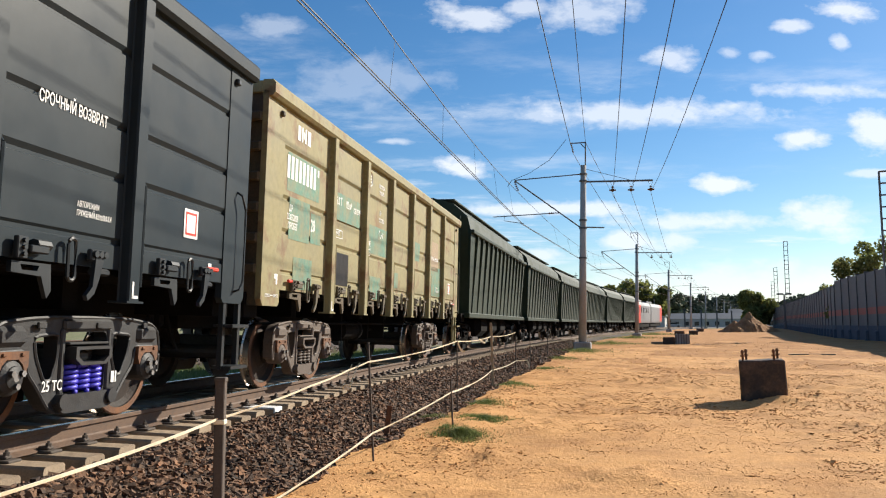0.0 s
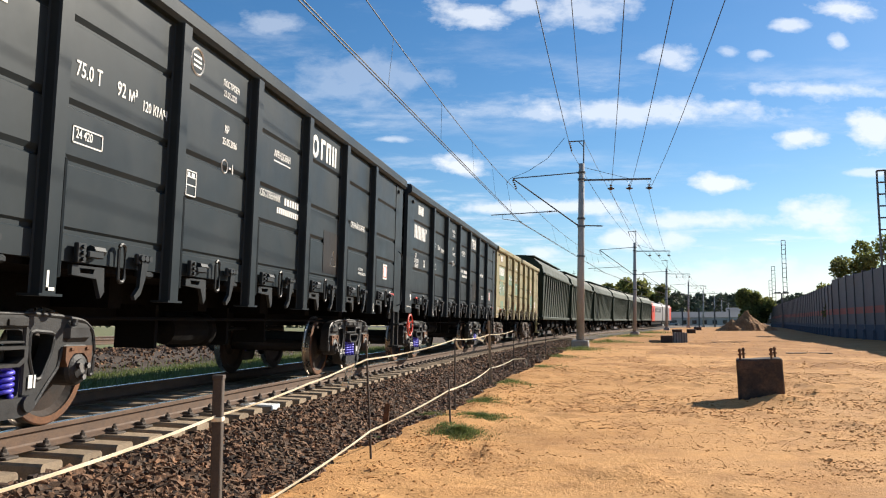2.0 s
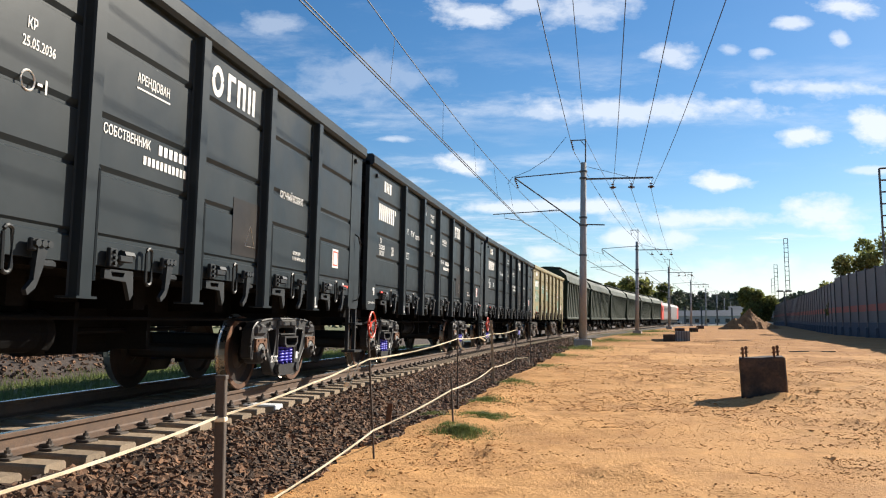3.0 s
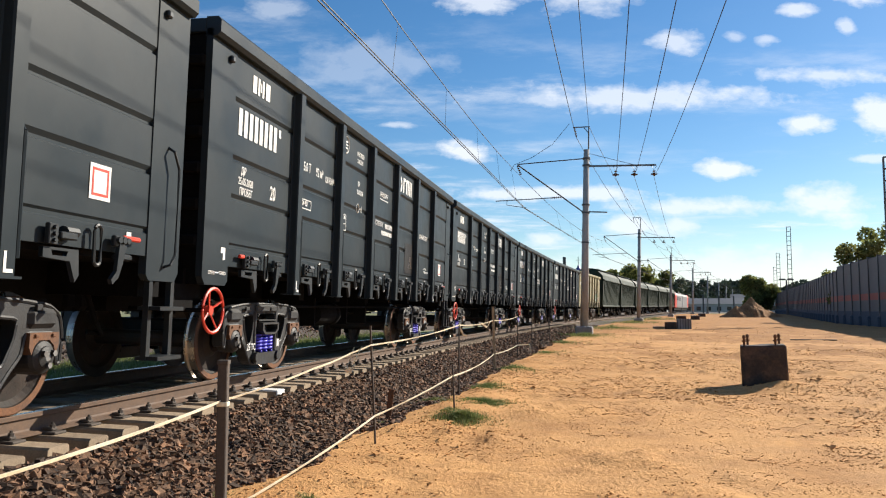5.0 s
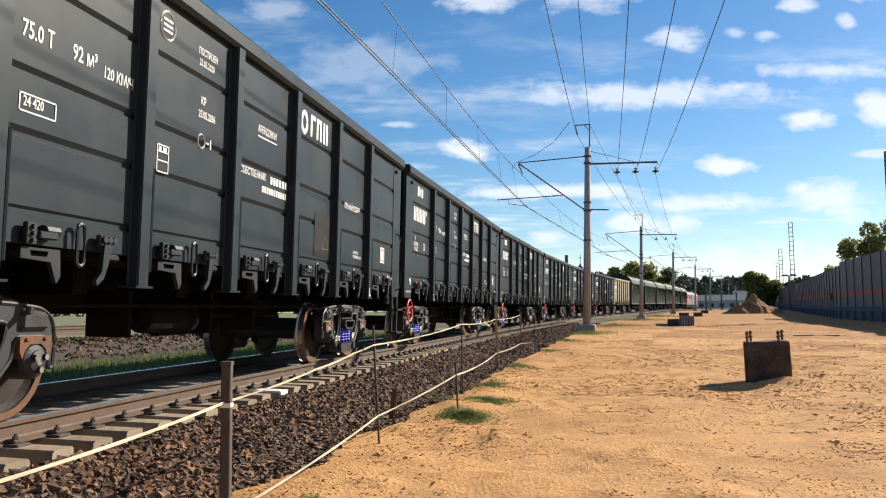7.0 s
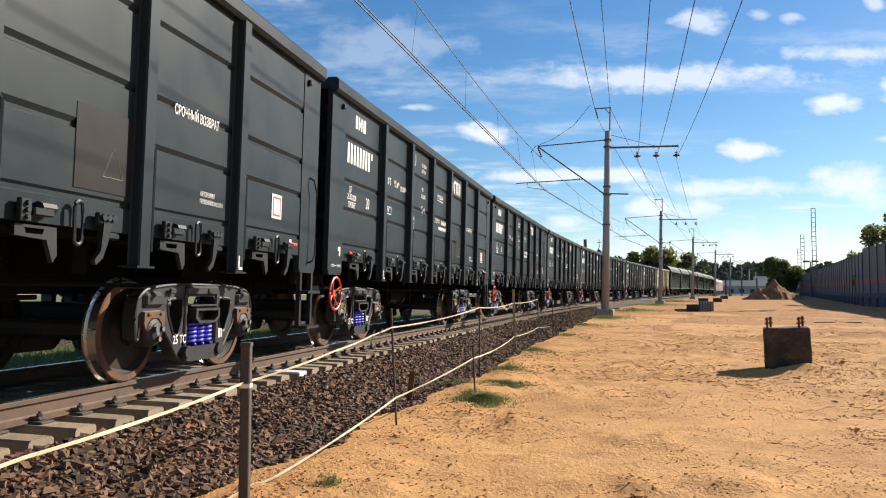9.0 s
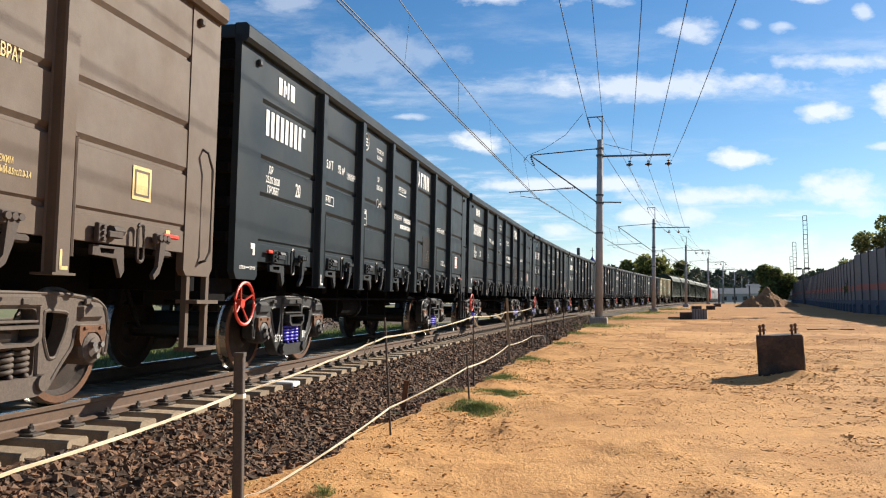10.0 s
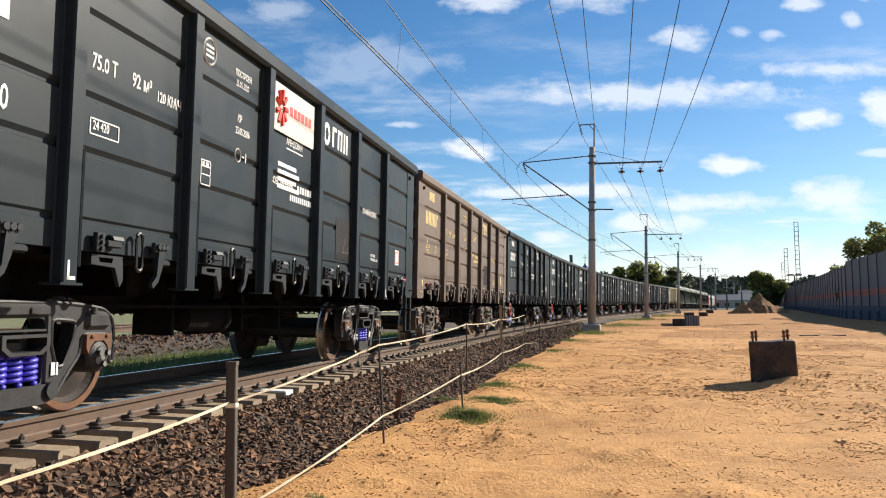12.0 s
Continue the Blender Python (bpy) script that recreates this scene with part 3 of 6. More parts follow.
def part_at(name, me, parent, m):
    ob = part(name, me, None, parent)
    ob.matrix_local = m
    return ob


def latch_mesh():
    """Hatch latch: bracket with bolts, drop hook and stay below the side sill."""
    bm = bmesh.new()
    box(bm, 1.53, 1.575, -0.62, -0.5, 1.32, 1.52, 0.008)
    for z in (1.36, 1.42, 1.48):
        rod(bm, (1.57, -0.56, z), (1.6, -0.56, z), 0.022, 6)
    box(bm, 1.53, 1.6, -0.5, -0.28, 1.38, 1.45, 0.01)
    rod(bm, (1.54, -0.4, 1.46), (1.54, -0.24, 1.46), 0.055, 8)
    plate(bm, [(-0.62, 1.3), (-0.16, 1.3), (-0.14, 1.05), (-0.19, 0.98), (-0.27, 1.18), (-0.62, 1.2)], 1.49, 1.53, [[(-0.52, 1.275), (-0.3, 1.275), (-0.32, 1.225), (-0.5, 1.225)]])
    return bm


def hook_mesh():
    bm = bmesh.new()
    box(bm, 1.53, 1.58, 0.3, 0.5, 1.38, 1.5, 0.012)
    for y in (0.34, 0.41, 0.48):
        rod(bm, (1.56, y, 1.45), (1.61, y, 1.45), 0.035, 7)
    plate(bm, [(0.36, 1.42), (0.48, 1.42), (0.42, 1.2), (0.36, 1.05), (0.27, 0.98), (0.25, 1.03), (0.33, 1.12)], 1.55, 1.59)
    rod(bm, (1.5, 0.44, 1.28), (1.5, 0.66, 1.28), 0.04, 7)
    return bm


def ring_mesh():
    return tube(bmesh.new(), [(1.56, 0.05 + 0.045 * math.cos(t), 1.36 + (0.11 if math.sin(t) > 0 else -0.11) + 0.045 * math.sin(t))
                              for t in [math.tau * i / 12 for i in range(12)]], 0.016, 6, closed=True)


def gondola_meshes(paint, dark):
    d = {}
    # side wall sheet with pressed ribs, as bands that stand proud of one another
    def wall(x_sign):
        bm = bmesh.new()
        prof = [(1.50, 1.33), (1.50, 1.52), (1.478, 1.535), (1.478, 1.565), (1.50, 1.585), (1.50, 2.04), (1.474, 2.055), (1.474, 2.08), (1.502, 2.12), (1.50, 2.47),
                (1.474, 2.485), (1.474, 2.505), (1.502, 2.545), (1.50, 3.11), (1.474, 3.125), (1.474, 3.145), (1.502, 3.185), (1.50, 3.74), (1.44, 3.74), (1.44, 1.33)]
        a = [bm.verts.new((x_sign * x, -BODY + 0.45, z)) for x, z in prof]
        b = [bm.verts.new((x_sign * x, BODY - 0.45, z)) for x, z in prof]
        n = len(prof)
        for i in range(n):
            bm.faces.new((a[i], b[i], b[(i + 1) % n], a[(i + 1) % n]))
        bm.faces.new(a)
        bm.faces.new(b)
        bmesh.ops.recalc_face_normals(bm, faces=bm.faces)
        return bm
    d["walls"] = [mesh_of("side_wall", wall(s), paint) for s in (1, -1)]
    # end plates at the corners, chamfered below
    d["corners"] = []
    for s in (1, -1):
        for e in (1, -1):
            o = [(BODY - 0.56, 1.17), (BODY - 0.51, 1.12), (BODY - 0.06, 1.12), (BODY, 1.2), (BODY, 3.74), (BODY - 0.56, 3.74)]
            o = [(e * y, z) for y, z in o]
            bm = plate(bmesh.new(), o, s * 1.43, s * 1.512)
            d["corners"].append(mesh_of("corner_plate", bm, paint))
    bm = boxed(-1.428, 1.428, BODY - 0.1, BODY - 0.04, 1.12, 3.7)
    # ends face away from the sun: their shade is put in as a darker material
    end_shade = M_BLACK if paint is M_GREY else dark
    d["end_wall"] = mesh_of("end_wall", bm, end_shade)
    d["end_rib"] = mesh_of("end_rib", boxed(-1.428, 1.428, BODY - 0.05, BODY + 0.03, 0, 0.12, 0.02), end_shade)
    d["end_post"] = mesh_of("end_post", boxed(-0.07, 0.07, BODY - 0.05, BODY + 0.05, 1.12, 3.7, 0.01), end_shade)
    bm = bmesh.new()
    for s in (1, -1):
        plate_z = [(s * 1.42, 3.66), (s * 1.56, 3.66), (s * 1.6, 3.70), (s * 1.6, 3.82), (s * 1.56, 3.862), (s * 1.42, 3.862)]
        a = [bm.verts.new((x, -BODY, z)) for x, z in plate_z]
        b = [bm.verts.new((x, BODY, z)) for x, z in plate_z]
        for i in range(6):
            bm.faces.new((a[i], b[i], b[(i + 1) % 6], a[(i + 1) % 6]))
        bm.faces.new(a)
        bm.faces.new(b)
    for e in (1, -1):
        box(bm, -1.42, 1.42, *sorted((e * (BODY - 0.13), e * BODY)), 3.7, 3.85, 0.01)
    bmesh.ops.recalc_face_normals(bm, faces=bm.faces)
    d["rim"] = mesh_of("top_rim", bm, paint)
    bm = bmesh.new()
    ring = [(1.5, -0.11), (1.515, -0.1), (1.59, -0.1), (1.61, -0.09), (1.61, 0.05), (1.59, 0.06), (1.515, 0.06), (1.5, 0.1)]
    lo, hi = [bm.verts.new((x, y, 1.08)) for x, y in ring], [bm.verts.new((x, y, 3.66)) for x, y in ring]
    for i in range(8):
        bm.faces.new((lo[i], lo[(i + 1) % 8], hi[(i + 1) % 8], hi[i]))
    bm.faces.new(lo[::-1])
    bm.faces.new(hi)
    bmesh.ops.recalc_face_normals(bm, faces=bm.faces)
    d["foot"] = mesh_of("post_foot", boxed(1.42, 1.615, -0.13, 0.12, 1.062, 1.08), paint)
    d["post"] = mesh_of("post", bm, paint)
    bm = bmesh.new()
    rod(bm, (1.6, 0.075, 1.2), (1.6, 0.075, 2.05), 0.018, 6)
    rod(bm, (1.6, 0.075, 2.05), (1.56, 0.09, 2.1), 0.012, 6)
    d["torsion"] = mesh_of("lever", bm, paint)
    for key, nm, make in (("latch", "hatch_latch", latch_mesh), ("hook", "hatch_hook", hook_mesh)):
        bm = make()
        for v in bm.verts:
            v.co.z = 1.46 + (v.co.z - 1.5) * 0.76
            v.co.y *= 0.88
        d[key] = mesh_of(nm, bm, dark)
    d["ring"] = mesh_of("ring", ring_mesh(), dark)
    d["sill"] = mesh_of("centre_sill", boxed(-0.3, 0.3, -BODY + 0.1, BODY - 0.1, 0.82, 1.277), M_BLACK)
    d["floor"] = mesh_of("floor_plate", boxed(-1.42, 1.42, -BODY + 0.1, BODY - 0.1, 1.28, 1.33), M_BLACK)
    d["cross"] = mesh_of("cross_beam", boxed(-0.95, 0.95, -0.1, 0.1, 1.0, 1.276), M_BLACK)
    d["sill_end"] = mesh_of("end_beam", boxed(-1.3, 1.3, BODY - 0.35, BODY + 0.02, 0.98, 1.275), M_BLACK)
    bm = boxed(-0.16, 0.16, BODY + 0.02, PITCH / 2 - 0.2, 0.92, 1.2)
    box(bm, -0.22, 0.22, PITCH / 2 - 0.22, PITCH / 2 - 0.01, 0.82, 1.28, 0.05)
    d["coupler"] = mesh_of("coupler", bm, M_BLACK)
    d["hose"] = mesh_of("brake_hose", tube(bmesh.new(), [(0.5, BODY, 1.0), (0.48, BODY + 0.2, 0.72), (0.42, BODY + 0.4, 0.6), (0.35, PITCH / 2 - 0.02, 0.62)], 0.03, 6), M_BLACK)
    bm = bmesh.new()
    spin(bm, [(-0.5, 0.05), (-0.45, 0.16), (0.35, 0.17), (0.4, 0.2), (0.5, 0.2), (0.52, 0.05)], 16)
    bmesh.ops.rotate(bm, cent=(0, 0, 0), matrix=Matrix.Rotation(math.pi / 2, 3, "Z"), verts=bm.verts)
    bmesh.ops.translate(bm, vec=(0.55, -0.6, 0.78), verts=bm.verts)
    rod(bm, (0.55, 0.2, 0.78), (0.5, 2.6, 0.8), 0.025, 6)
    rod(bm, (-0.5, 2.4, 0.7), (-0.5, 0.9, 0.7), 0.2, 14)
    rod(bm, (0.9, -5.6, 0.9), (0.9, 5.6, 0.92), 0.02, 6)
    for y in (-1.6, 0.1, 1.3):
        box(bm, 0.3, 0.8, y - 0.03, y + 0.03, 0.6, 1.05)
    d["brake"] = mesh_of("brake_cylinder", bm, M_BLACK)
    # steps, grab rail at the leading end
    bm = bmesh.new()
    for y in (BODY - 0.44, BODY - 0.06):
        box(bm, 1.44, 1.5, y - 0.03, y + 0.03, 0.42, 1.4)
    for z in (0.42, 0.86):
        box(bm, 1.38, 1.62, BODY - 0.46, BODY - 0.04, z, z + 0.035)
    d["ladder"] = mesh_of("step_ladder", bm, M_GREYD if paint is M_GREY else paint)
    d["grab"] = mesh_of("grab_rail", tube(bmesh.new(), [(1.512, BODY - 0.26, 1.25), (1.58, BODY - 0.26, 1.27), (1.59, BODY - 0.2, 1.36), (1.59, BODY - 0.2, 2.15), (1.58, BODY - 0.28, 2.3), (1.512, BODY - 0.28, 2.34)], 0.014, 6), dark)
    bm = bmesh.new()
    tube(bm, [(1.62, -BODY + 0.08 + 0.22 * math.cos(t), 0.86 + 0.22 * math.sin(t)) for t in [math.tau * i / 28 for i in range(28)]], 0.018, 6, closed=True)
    for a in range(4):
        t = math.tau * (a + 0.3) / 4
        tube(bm, [(1.57, -BODY + 0.08, 0.86), (1.62, -BODY + 0.08 + 0.21 * math.cos(t), 0.86 + 0.21 * math.sin(t))], 0.012, 5)
    rod(bm, (1.54, -BODY + 0.08, 0.86), (1.6, -BODY + 0.08, 0.86), 0.05, 8)
    d["wheel"] = mesh_of("hand_wheel", bm, M_RED)
    bm = bmesh.new()
    rod(bm, (0.6, -BODY + 0.08, 0.86), (1.56, -BODY + 0.08, 0.86), 0.025, 6)
    box(bm, 1.2, 1.3, -BODY - 0.2, -BODY + 0.2, 0.85, 1.12)
    d["shaft"] = mesh_of("brake_shaft", bm, M_BLACK)
    bm = bmesh.new()
    box(bm, 1.53, 1.57, -BODY + 0.75, -BODY + 1.0, 1.43, 1.47, 0.01)
    d["lever"] = mesh_of("red_handle", bm, M_RED)
    bm = bmesh.new()
    box(bm, 1.5, 1.56, -0.05, 0.03, 0, 0.07, 0.015)
    d["lug"] = mesh_of("lug", bm, dark)
    return d


def sign_rows(bm, x, y, z, w, h):
    return box(bm, x, x + 0.002, y, y + w, z, z + h)


# the body over its posts is a little narrower and taller than the drawn one
BODY_FIT = Matrix.Translation((0, 0, 1.08)) @ Matrix.Diagonal((0.94, 1, 1.028, 1)) @ Matrix.Translation((0, 0, -1.08))


def gondola(label, paint, dark, frame_mat, spring_mat, letters, wheel=True, marks=True, bare=False):
    d = gondola_meshes(paint, dark)
    g = thing("gondola_wagon", label, "freight wagon", "wagons of the train")
    for w in d["walls"]:
        part("side_wall", w, None, g)
    for c in d["corners"]:
        part("corner_plate", c, None, g)
    part("top_rim", d["rim"], None, g)
    for turn in (0, math.pi):
        m = Matrix.Rotation(turn, 4, "Z")
        part_at("end_wall", d["end_wall"], g, m)
        for k in range(6):
            part_at("end_rib", d["end_rib"], g, m @ Matrix.Translation((0, 0, 1.5 + k * 0.37)))
        for x in (-0.7, 0.7):
            part_at("end_post", d["end_post"], g, m @ Matrix.Translation((x, 0, 0)))
    part("centre_sill", d["sill"], None, g)
    part("floor_plate", d["floor"], None, g)
    for y in POSTS:
        part_at("cross_beam", d["cross"], g, Matrix.Translation((0, y, 0)))
    for turn in (0, math.pi):
        m = Matrix.Rotation(turn, 4, "Z")
        for key, nm in (("sill_end", "end_beam"), ("coupler", "coupler"), ("hose", "brake_hose")):
            part_at(nm, d[key], g, m)
    part("brake_cylinder", d["brake"], None, g)
    part("step_ladder", d["ladder"], None, g)
    part("grab_rail", d["grab"], None, g)
    if wheel:
        part("hand_wheel", d["wheel"], None, g, "red hand brake wheel")
        part("brake_shaft", d["shaft"], None, g)
    part("red_handle", d["lever"], None, g)
    h = part("red_handle", d["lever"], None, g)
    h.matrix_local = Matrix.Translation((0, 2 * BODY - 1.75, 0))
    for y in POSTS:
        for side in (0, math.pi):
            part("post_foot", d["foot"], None, part_at("post", d["post"], g, Matrix.Translation((0, y, 0)) @ Matrix.Rotation(side, 4, "Z")))
        part("lever", d["torsion"], None, g).matrix_local = Matrix.Translation((0, y, 0))
    for e in (-1, 1):
        part("lug", d["lug"], None, g).matrix_local = Matrix.Translation((0, e * (BODY - 0.42), 3.5))
    for k in range(7):
        c = (k - 3) * BAY if 0 < k < 6 else (k - 3) * BAY - (0.1 if k == 0 else -0.1)
        for nm in ("latch", "hook", "ring"):
            part(d[nm].name.split(".")[0], d[nm], None, g).matrix_local = Matrix.Translation((0, c, 0))
    texts(g, letters, bare)
    for c in g.children:
        c.matrix_basis = BODY_FIT @ c.matrix_basis
    mk = None
    if marks:
        mk = [(lettering_cache("25 TC", 0.12, letters), -0.56, 0.32), (bars_mesh("bar_mark", [(0, 0, 0.045, 0.1), (0.06, 0, 0.02, 0.1)], letters), 0.36, 0.36)]
    add_bogies(g, bogie_parts(frame_mat, spring_mat), marks=mk)
    return g


CACHE = {}


def lettering_cache(text, size, mat, width=0.8):
    key = (text, size, mat.name, width)
    if key not in CACHE:
        CACHE[key] = lettering_mesh(text, size, mat, width)
    return CACHE[key]


def bars_mesh(name, rects, mat):
    """Flat painted bars: (y, z, width, height) each."""
    bm = bmesh.new()
    for y, z, w, h in rects:
        sign_rows(bm, 0, y, z, w, h)
    return mesh_of(name, bm, mat)


def texts(g, mat, bare):
    """Painted lettering of the side that faces the field; bays run from the trailing end."""
    X = 1.505
    left = [-BODY + 0.62] + [p + 0.16 for p in POSTS]

    def put(text, bay, y, z, size, width=0.8):
        part("lettering", lettering_cache(text, size, mat, width), None, g).matrix_local = Matrix.Translation((X, left[bay] + y, z))

    def bars(bay, y, z, rects, m=None, name="painted_bar"):
        o = part(name, bars_mesh(name, rects, m or mat), None, g)
        o.matrix_local = Matrix.Translation((X, left[bay] + y, z))
        if len(rects) > 1:
            tagged(o, kind="stuff")
    # operator's mark and running number as bars
    bars(0, 0.38, 3.34, [(0, 0, 0.1, 0.2), (0.14, 0, 0.05, 0.2), (0.21, 0.05, 0.03, 0.1), (0.26, 0, 0.05, 0.2), (0.36, 0, 0.12, 0.2)])
    bars(0, 0.06, 2.78, [(0.138 * i, 0, 0.085, 0.3) for i in range(8)] + [(1.12, 0.2, 0.06, 0.1)])
    put("ДР", 0, 0.17, 2.34, 0.115)
    put("25.05.2028", 0, 0.11, 2.225, 0.115, 0.75)
    put("ПРОБЕГ", 0, 0.15, 2.11, 0.115, 0.75)
    put("20", 0, 0.98, 2.14, 0.24, 0.7)
    put("75.0 Т", 1, 0.08, 2.7, 0.17, 0.75)
    put("92 м³", 1, 0.62, 2.7, 0.17, 0.75)
    put("120 КМ/Ч", 1, 1.0, 2.68, 0.13, 0.75)
    put("24 420", 1, 0.13, 2.245, 0.1, 0.75)
    bars(1, 0.09, 2.22, [(0, 0, 0.38, 0.011), (0, 0.12, 0.38, 0.011), (0, 0, 0.011, 0.13), (0.37, 0, 0.011, 0.13)])
    put("ПОСТРОЕН", 2, 0.78, 3.36, 0.095, 0.75)
    put("25.05.2020", 2, 0.8, 3.25, 0.095, 0.75)
    put("КР", 2, 0.86, 2.87, 0.11, 0.75)
    put("25.05.2036", 2, 0.82, 2.74, 0.105, 0.75)
    bm = bmesh.new()
    tube(bm, [(0.0, 0.9 + 0.07 * math.cos(t), 2.37 + 0.07 * math.sin(t)) for t in [math.tau * i / 16 for i in range(16)]], 0.008, 4, closed=True)
    tube(bm, [(0.0, 0.2 + 0.13 * math.cos(t), 3.28 + 0.13 * math.sin(t)) for t in [math.tau * i / 20 for i in range(20)]], 0.011, 4, closed=True)
    for k in range(3):
        sign_rows(bm, 0, 0.12, 3.22 + 0.05 * k, 0.16, 0.022)
    sign_rows(bm, 0, 1.0, 2.36, 0.05, 0.02)
    sign_rows(bm, 0, 1.08, 2.32, 0.02, 0.1)
    tagged(part("painted_mark", bm, mat, g), kind="stuff").matrix_local = Matrix.Translation((X, left[2], 0.16))
    bars(2, 0.1, 2.1, [(0, 0, 0.011, 0.25), (0.19, 0, 0.011, 0.25), (0, 0, 0.2, 0.011), (0, 0.1, 0.2, 0.011), (0, 0.18, 0.2, 0.011), (0, 0.24, 0.2, 0.011), (0.03, 0.19, 0.04, 0.04), (0.1, 0.19, 0.06, 0.04)])
    if not bare:
        put("АРЕНДОВАН", 3, 0.5, 2.9, 0.115, 0.75)
        bars(3, 0.5, 2.865, [(0, 0, 0.55, 0.015)])
        put("СОБСТВЕННИК", 3, 0.06, 2.36, 0.115, 0.8)
        bars(3, 0.9, 2.37, [(0.09 * i, 0, 0.06, 0.09) for i in range(6)])
        bars(3, 0.66, 2.24, [(0.07 * i, 0, 0.045, 0.075) for i in range(11)])
        # owner's sign: a ring and four broad strokes
        bm = bmesh.new()
        tube(bm, [(0.0, 0.25 + 0.1 * math.cos(t), 3.3 + 0.13 * math.sin(t)) for t in [math.tau * i / 20 for i in range(20)]], 0.035, 4, closed=True)
        for y, w, hh in ((0.48, 0.07, 0.3), (0.55, 0.12, 0.06), (0.72, 0.07, 0.3), (0.86, 0.07, 0.3), (0.79, 0.08, 0.06), (1.0, 0.07, 0.3), (1.12, 0.07, 0.3)):
            sign_rows(bm, 0, y, 3.16 if hh > 0.1 else 3.4, w, hh)
        for v in bm.verts:
            v.co.x = min(max(v.co.x, 0), 0.002)
        part("owner_mark", bm, mat, g).matrix_local = Matrix.Translation((X, left[4], 0.07))
        bars(4, 0.75, 1.62, [(0, 0, 0.7, 0.62)], M_PATCH, "primer_patch")
        bm = tube(bmesh.new(), [(0.003, 1.08, 1.74), (0.003, 1.34, 1.74), (0.003, 1.21, 1.97)], 0.006, 4, closed=True)
        part("chalk_mark", bm, M_SIGN, g, "chalk triangle").matrix_local = Matrix.Translation((X, left[4], 0))
    put("СРОЧНЫЙ ВОЗВРАТ", 5, 0.34, 2.42, 0.125, 0.66)
    put("АВТОРЕЖИМ", 5, 0.85, 1.76, 0.062, 0.7)
    put("ГРУЖЕНЫЙ-8.5тс/3.0-3.4", 5, 0.85, 1.69, 0.062, 0.65)
    sq = M_RED if mat is M_WHITE else M_BROWN
    bars(6, 0.78, 1.72, [(0, 0, 0.28, 0.28)], mat, "label_plate")
    o = part("label_border", bars_mesh("label_border", [(0.03, 0.03, 0.22, 0.02), (0.03, 0.23, 0.22, 0.02), (0.03, 0.05, 0.02, 0.18), (0.23, 0.05, 0.02, 0.18)], sq), None, g)
    o.matrix_local = Matrix.Translation((X + 0.003, left[6] + 0.78, 1.72))
    bars(6, 1.3, 1.42, [(0, 0, 0.07, 0.05), (0.03, 0.03, 0.07, 0.06)])
    part("painted_bar", bars_mesh("painted_bar", [(0, 0.04, 0.1, 0.06), (0.05, -0.03, 0.05, 0.07)], mat), None, g).matrix_local = Matrix.Translation((1.5135, left[0] - 0.24, 1.42))
    for word, y in (("ОТПУСК", -0.5), ("ТОРМОЗ", -0.26)):
        part("lettering", lettering_cache(word, 0.05, mat, 0.7), None, g).matrix_local = Matrix.Translation((1.5135, left[0] + y, 1.22))
    part("painted_bar", bars_mesh("painted_bar", [(0, 0, 0.08, 0.012)], mat), None, g).matrix_local = Matrix.Translation((1.5135, left[0] - 0.35, 1.245))
    for p in (POSTS[0], POSTS[5]):
        part("painted_bar", bars_mesh("painted_bar", [(0, 0, 0.025, 0.14), (0, 0, 0.09, 0.025)], mat), None, g).matrix_local = Matrix.Translation((1.612, p - 0.06, 1.1))


